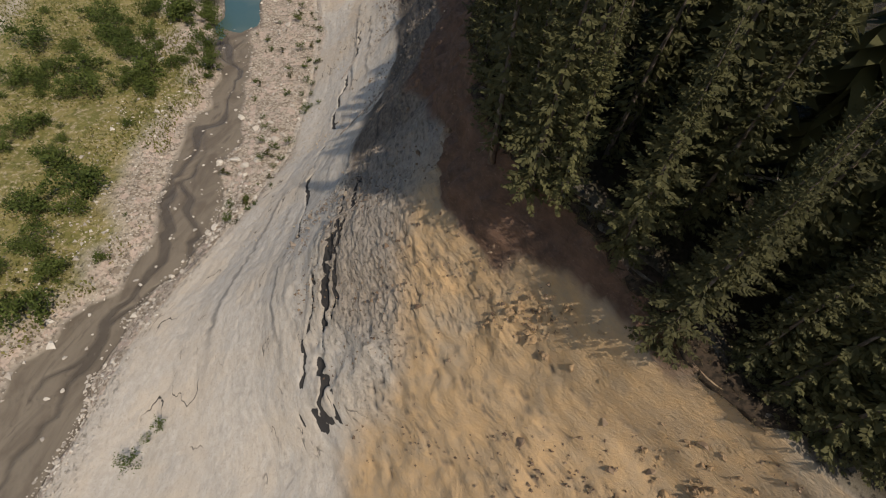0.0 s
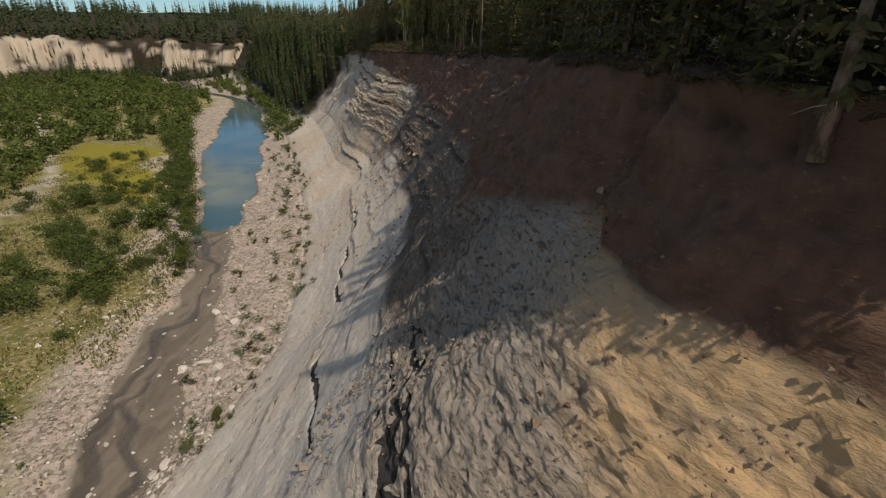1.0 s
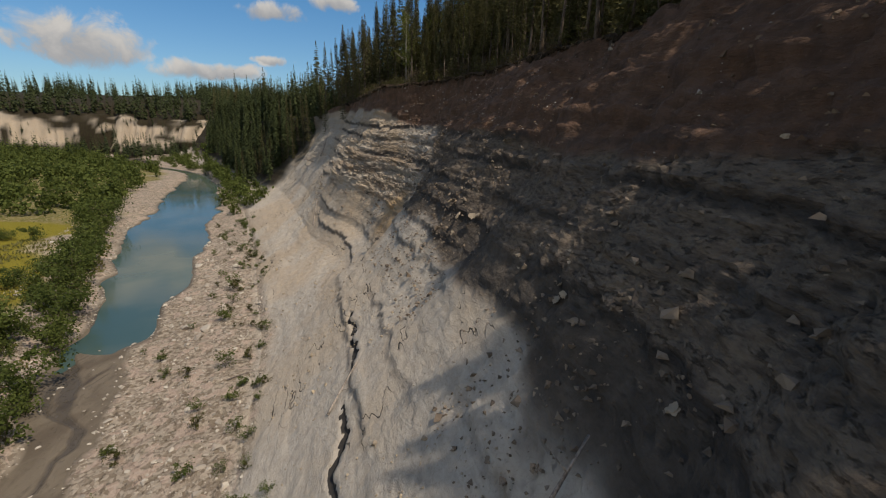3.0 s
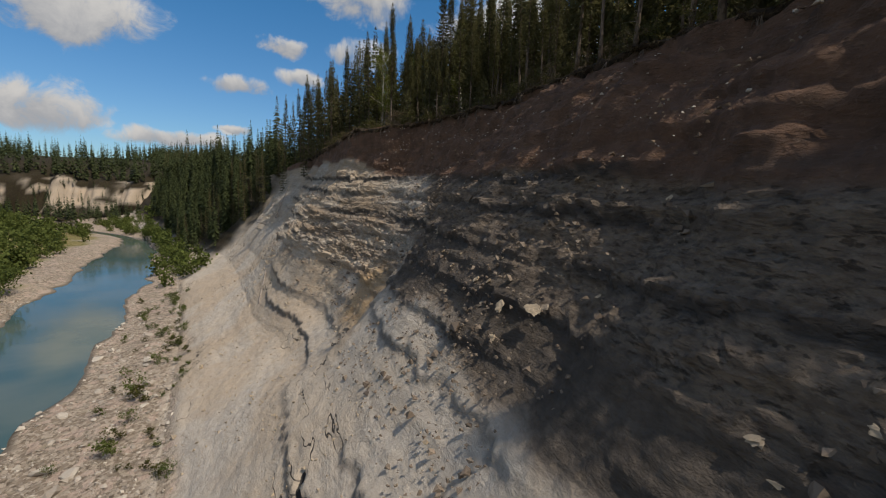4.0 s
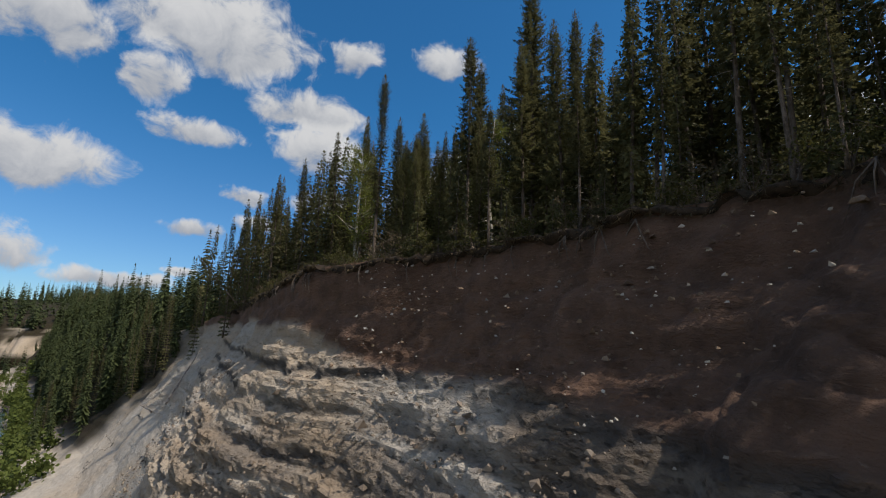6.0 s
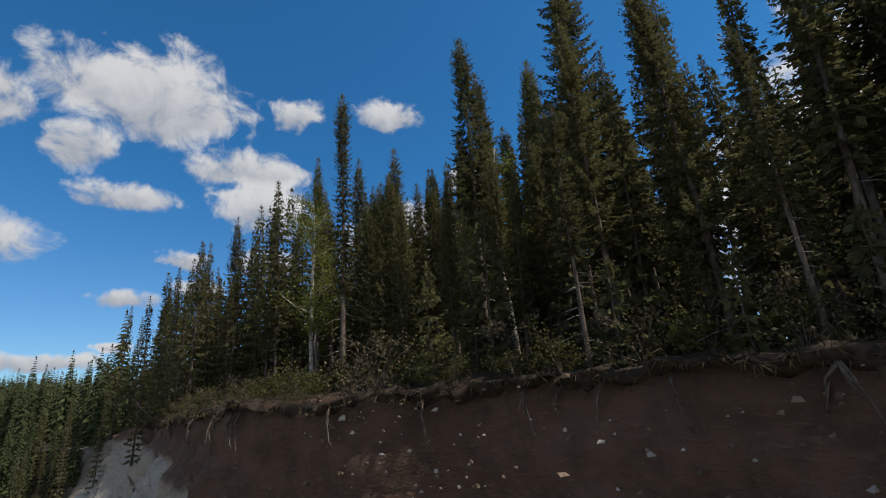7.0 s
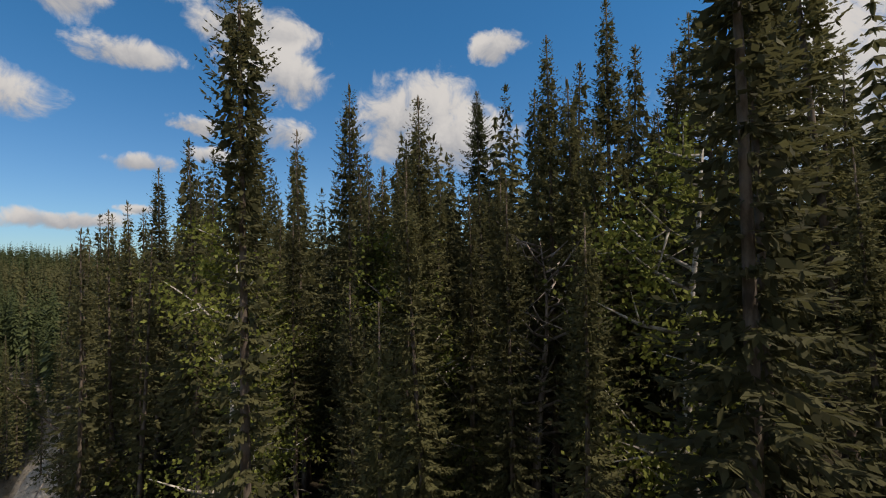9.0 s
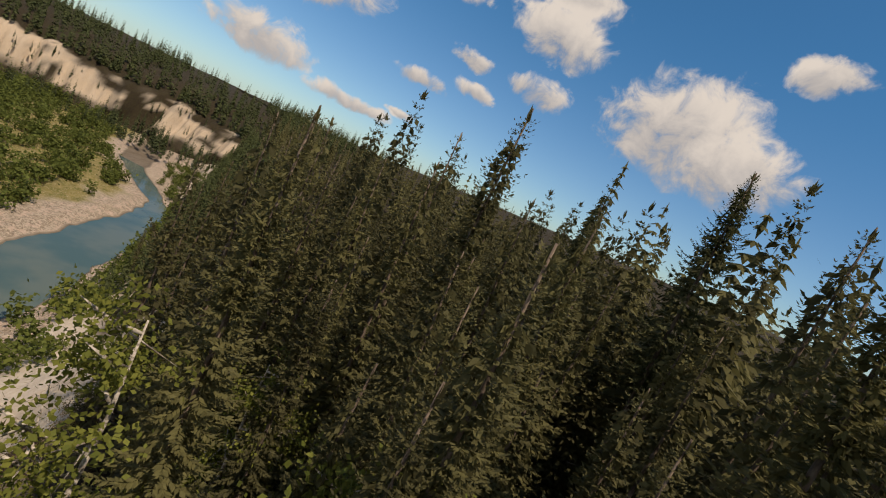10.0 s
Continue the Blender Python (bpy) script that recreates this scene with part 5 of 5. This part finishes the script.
def build_stones():
    rng = random.Random(33)
    river = [stone_mesh(200 + i, STONE) for i in range(6)]
    slab = [stone_mesh(220 + i, SLAB, 0.5, 16, 0.48) for i in range(8)]
    for k in range(170):
        y = rng.uniform(26, 140)
        r, f = float(line("right", y)), float(line("foot", y))
        x = rng.uniform(r - 0.3, f + 0.6)
        k_ = rng.uniform(0.16, 0.5) if rng.random() < 0.85 else rng.uniform(0.5, 0.95)
        ob = new("boulder", rng.choice(river))
        ob.matrix_basis = pose(x, y, ground_at(x, y) + 0.1 * k_, rng.uniform(-15, 15), rng.uniform(-15, 15), rng.uniform(0, 360)) @ Matrix.Diagonal((k_ * rng.uniform(0.8, 1.4), k_, k_ * rng.uniform(0.7, 1.0), 1))
        tagged(ob, "pale angular boulder on the stony river bank", "boulder", "boulders on the bank")
    for k in range(60):
        y = rng.uniform(4, 96)
        l, r = float(line("left", y)), float(line("right", y))
        x = rng.uniform(l + 0.5, r - 0.3)
        k_ = rng.uniform(0.12, 0.34)
        ob = new("boulder", rng.choice(river))
        ob.matrix_basis = pose(x, y, ground_at(x, y) + 0.03, 0, 0, rng.uniform(0, 360)) @ Matrix.Diagonal((k_ * 1.3, k_, k_ * 0.7, 1))
        tagged(ob, "small pale stone lying in the muddy riverbed", "stone", "stones in the riverbed")
    spots = [(81.9, 20.1, 0.7), (78.5, 19.9, 0.8), (77.2, 20.0, 0.6), (75.3, 19.3, 1.0), (73.5, 19.7, 1.1), (74.5, 18.1, 0.7), (81.2, 18.8, 0.6), (63.7, 19.3, 1.0), (63.8, 18.3, 0.7), (58.0, 18.7, 0.8), (57.7, 19.0, 0.6), (59.5, 18.0, 0.5),
             (53.9, 26.1, 0.5), (49.8, 18.8, 0.7), (28.5, 19.3, 0.6), (66.0, 19.8, 0.5), (69.0, 20.4, 0.6), (84.0, 20.6, 0.6), (87.0, 21.5, 0.8), (92.0, 22.0, 0.7), (95.5, 21.2, 0.9), (71.0, 24.6, 0.5), (76.0, 25.2, 0.6)]
    spots += [(rng.uniform(58, 96), rng.gauss(20.2, 0.9), rng.uniform(0.25, 0.55)) for _ in range(34)]
    for y, z, k_ in spots:
        p, a = face_point(share_at_height(y, z), y)
        ob = new("sandstone_slab", rng.choice(slab))
        ob.matrix_basis = Matrix.Translation(p) @ pose(0, 0, 0, rng.uniform(-12, 12), -a + rng.uniform(5, 25), rng.uniform(-30, 30)) @ Matrix.Diagonal((k_ * 0.40, k_ * rng.uniform(0.5, 0.85), k_ * 0.24, 1))
        tagged(ob, "pale broken sandstone slab stuck in dark shale", "rock slab", "slabs on the slope")
    # driftwood
    def log(p, q, r, label, fork=False):
        p, q = Vector(p), Vector(q)
        thing = root("fallen_log", label, "log", at=p)
        d = q - p
        v, f = [], []
        path = [d * t + Vector((0, 0, 0.10 * math.sin(3.1 * t) + 0.03 * math.sin(9 * t))) for t in np.linspace(0, 1, 7)]
        tube(v, f, path, [r * (1 - 0.6 * i / 6) for i in range(7)], 7)
        piece("trunk", sheet_mesh("log", v, f, DEADWOOD, True), thing)
        for k in range(5):
            t = rng.uniform(0.3, 0.95)
            a = d * t
            b = a + Vector((rng.gauss(0, 0.4), rng.gauss(0, 0.4), rng.uniform(0.1, 0.6)))
            v, f = [], []
            tube(v, f, [a, (a + b) / 2, b], [r * 0.3, r * 0.2, 0.01], 4)
            piece("branch", sheet_mesh("branch", v, f, DEADWOOD, True), thing)
    def on_face(y, z, lift=0.15):
        p, _ = face_point(share_at_height(y, z), y)
        return p + Vector((-lift * 0.7, 0, lift))
    log(on_face(46.8, 10.6), on_face(51.4, 16.6), 0.13, "long grey dead trunk lying across the bare slope")
    log(on_face(65.5, 6.8), on_face(68.8, 9.0), 0.10, "grey dead branch lodged on the rock ledge")
    log((-40.7, 78.7, ground_at(-40.7, 78.7) + 0.1), (-38.0, 80.2, ground_at(-38.0, 80.2) + 0.15), 0.09, "grey driftwood log on the stony bank")
    log(on_face(117, 8.5), on_face(126, 11.5), 0.11, "fallen grey trunk on the pale talus")
    log(on_face(150, 18.0), on_face(160, 24.0, 1.0), 0.14, "toppled grey trunk at the forest edge")
    log(on_face(156, 16.0), on_face(163, 15.0, 1.2), 0.12, "toppled grey trunk at the forest edge")
    log((15.4, 14.6, ground_at(15.4, 14.6) + 0.5), (17.6, 16.4, ground_at(17.6, 16.4) + 1.0), 0.22, "broken pale dead trunk at the scarp's edge")
    log((17.5, 24.0, 34.5), (23.5, 22.5, 38.5), 0.11, "slender bleached trunk leaning in the dark wood")
    log((11.3, 19.0, 36.5), (14.5, 19.8, 36.2), 0.10, "slender bleached trunk leaning in the dark wood")
    # blocks of slumped earth below the torn turf
    lump = [stone_mesh(240 + i, SLUMPED, 0.75, 8, 0.35) for i in range(6)]
    blocks = []
    for k in range(120):
        y = rng.uniform(4, 15.0)
        e = float(line("edge", y))
        x = e - abs(rng.gauss(0, 2.2)) - 0.1 + max(0, 13 - y) * 0.1
        k_ = rng.uniform(0.08, 0.26) if rng.random() < 0.85 else rng.uniform(0.26, 0.42)
        f = float(line("foot", y))
        blocks.append((min((x - f) / (e - f), rng.uniform(0.91, 0.968)), y, k_))
    spots_, slopes = face_points([q[0] for q in blocks], [q[1] for q in blocks])
    for p, a, (_, y, k_) in zip(spots_, slopes, blocks):
        ob = new("earth_block", rng.choice(lump))
        ob.matrix_basis = Matrix.Translation(Vector(p)) @ pose(0, 0, 0, rng.uniform(-30, 30), -a + rng.uniform(-20, 20), rng.uniform(0, 360)) @ Matrix.Diagonal((k_, k_ * rng.uniform(0.7, 1.2), k_ * 0.9, 1))
        tagged(ob, "tan block of slumped earth below the torn turf edge", "earth block", "slumped blocks at the scarp")
    # the overhanging turf, with roots hanging from it
    ys = np.arange(9, 158, 0.3)
    lip = line("edge", ys) + 0.9 * fbm(ys * 0.18, 0 * ys, 0 * ys, 55, 3) * band(ys, -40, 200, 20)
    top = line("top", ys)
    prof_x, prof_z = np.array([1.3, 0.6, 0.1, -0.25, -0.3, 0.0, 0.5]), np.array([-0.05, 0.08, 0.06, -0.06, -0.22, -0.42, -0.7])
    Xl = lip[:, None] + prof_x[None] * (1 + 0.5 * fbm(ys * 0.8, 0 * ys, 0 * ys, 57, 3))[:, None]
    Yl = np.repeat(ys[:, None], 7, 1)
    Xl = Xl + 0.30 * fbm(Xl * 1.1, Yl * 1.1, prof_z[None] * 2 + 0 * Xl, 59, 4, 0.65)
    Zl = top[:, None] + prof_z[None] * (1 + 0.6 * fbm(ys * 0.5, 0 * ys + 4, 0 * ys, 58, 3))[:, None] + 0.22 * fbm(Xl * 1.6, Yl * 1.6, 0 * Xl, 60, 3, 0.65)
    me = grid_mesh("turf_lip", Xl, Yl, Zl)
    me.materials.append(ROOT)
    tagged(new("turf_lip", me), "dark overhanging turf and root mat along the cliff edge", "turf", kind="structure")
    fringe = Foliage(15)
    at = np.random.default_rng(16).integers(0, len(ys), 15000)
    jit = np.random.default_rng(17)
    col = jit.integers(1, 6, 15000)
    p = np.stack([Xl[at, col], Yl[at, col] + jit.uniform(-0.15, 0.15, 15000), Zl[at, col]], 1)
    d = jit.normal(size=p.shape) * 0.5 + np.stack([-0.5 - 0 * at, 0 * at, np.where(col < 3, 0.7, -0.7)], 1)
    d /= np.linalg.norm(d, axis=1)[:, None]
    fringe.blades(p, d, jit.uniform(0.12, 0.38, 15000), np.full(15000, 0.035), 2, 0.4)
    tagged(new("turf_fringe", fringe.mesh("turf_fringe", BRUSH)), "dry brown grass and rootlets fringing the torn turf", "grass", kind="stuff")
    for k in range(70):
        y = rng.uniform(44, 132)
        i = int((y - 9) / 0.3)
        hang = root("hanging_roots", "thin brown tree roots hanging from the torn turf", "roots", "roots along the cliff edge", (float(lip[i]) - 0.35, y, float(top[i]) - 0.25))
        for j in range(rng.randint(2, 5)):
            a, L = rng.uniform(0, 6.28), rng.uniform(0.4, 1.5)
            v, f = [], []
            tube(v, f, [Vector((0, 0, 0)), Vector((-0.15, 0.3 * L * math.cos(a), -0.35 * L)), Vector((-0.1 + 0.1 * math.sin(a), 0.5 * L * math.cos(a), -L * 0.8)), Vector((0.05, 0.7 * L * math.cos(a), -L))], [0.035, 0.025, 0.015, 0.005], 4)
            piece("root_strand", sheet_mesh("root_strand", v, f, BARK, True), hang)
    # chips and lumps lying on the face, past counting
    g = np.random.default_rng(44)
    for name, mat, n, y0, y1, z0, z1, size, label in (
            ("shale_chips", SHALE, 11000, 24, 135, 12, 25, 0.075, "angular grey shale chips strewn over the slope"),
            ("clay_lumps", CLAYLUMP, 3000, 26, 125, 24.5, 32, 0.065, "pebbles and lumps embedded in the brown clay"),
            ("sandstone_chips", SLAB, 4500, 30, 140, 2, 14, 0.06, "small pale stones scattered on the sandstone slope"),
            ("pale_pebbles", STONE, 1300, 58, 125, 25, 31.5, 0.042, "pale pebbles embedded in the brown clay"),
            ("slump_clods", CLAYLUMP, 2600, 2, 26, 14, 30, 0.07, "tan clods scattered over the slumped bank")):
        y = g.uniform(y0, y1, n)
        e, f, top = (line(k, y) for k in ("edge", "foot", "top"))
        s = np.clip(g.beta(2, 2, n), 0.02, 0.98)
        s_grid = np.linspace(0, 1, 120)
        zr = g.uniform(z0, z1, n)
        table = np.stack([rise(np.full(n, q), y) for q in s_grid], 1)
        want = (zr - 1.5) / (top - 1.5)
        s = np.array([np.interp(w, t, s_grid) for w, t in zip(want, table)])
        x = f + s * (e - f)
        z = 1.5 + rise(s, y) * (top - 1.5)
        clump = fbm(x * 0.2, y * 0.2, z * 0.3, 47, 3)
        keep = clump > g.uniform(-0.9, 0.6, n)
        x, y, z, s = x[keep], y[keep], z[keep], s[keep]
        out, *_ = surface(x, y, s, z)
        ds = 0.01
        lift = (rise(s + ds, y) - rise(s - ds, y)) * (line("top", y) - 1.5)
        run = 2 * ds * (line("edge", y) - line("foot", y))
        k = np.hypot(run, lift)
        c = np.stack([x - out * lift / k, y, z + out * run / k], 1)
        m = len(c)
        base = np.array([(1, 0, 0), (-0.5, 0.87, 0), (-0.5, -0.87, 0), (0.55, 0.3, 0.75), (-0.6, 0.25, 0.7), (0.05, -0.6, 0.8)])
        q = base[None] * (1 + 0.35 * g.normal(size=(m, 6, 3))) * (size * np.exp(g.normal(size=m) * 0.5))[:, None, None]
        a = g.uniform(0, 6.28, m)
        q = np.stack([q[..., 0] * np.cos(a)[:, None] - q[..., 1] * np.sin(a)[:, None], q[..., 0] * np.sin(a)[:, None] + q[..., 1] * np.cos(a)[:, None], q[..., 2] - 0.1 * size], -1) + c[:, None, :]
        tri = np.array([(0, 1, 3), (1, 4, 3), (1, 2, 4), (2, 5, 4), (2, 0, 5), (0, 3, 5), (3, 4, 5)])
        faces = (np.arange(m)[:, None, None] * 6 + tri[None]).reshape(-1, 3)
        me = bpy.data.meshes.new(name)
        me.from_pydata(q.reshape(-1, 3).tolist(), [], faces.tolist())
        me.materials.append(mat)
        tagged(new(name, me), label, "stones", kind="stuff")

    # cobbles of the bank and the gravel bars
    n = 14000
    y = g.uniform(-6, 150, n)
    l, r, f = (line(k, y) for k in ("left", "right", "foot"))
    x = np.where(g.random(n) < 0.55, r - 0.8 + g.random(n) * (f - r + 1.6), l - 14 * g.random(n) ** 1.5)
    keep = fbm(x * 0.3, y * 0.3, 0 * x, 73, 3) > g.uniform(-0.8, 0.5, n)
    x, y = x[keep], y[keep]
    c = np.stack([x, y, ground_height(x, y)], 1)
    m = len(c)
    q = base[None] * (1 + 0.3 * g.normal(size=(m, 6, 3))) * (0.10 * np.exp(g.normal(size=m) * 0.55))[:, None, None] * np.array([1, 1, 0.8])
    a = g.uniform(0, 6.28, m)
    q = np.stack([q[..., 0] * np.cos(a)[:, None] - q[..., 1] * np.sin(a)[:, None], q[..., 0] * np.sin(a)[:, None] + q[..., 1] * np.cos(a)[:, None], q[..., 2] - 0.02], -1) + c[:, None, :]
    me = bpy.data.meshes.new("cobbles")
    me.from_pydata(q.reshape(-1, 3).tolist(), [], (np.arange(m)[:, None, None] * 6 + tri[None]).reshape(-1, 3).tolist())
    me.materials.append(STONE)
    tagged(new("cobbles", me), "pale cobbles strewn over the river bank and gravel bars", "stones", kind="stuff")


build_stones()
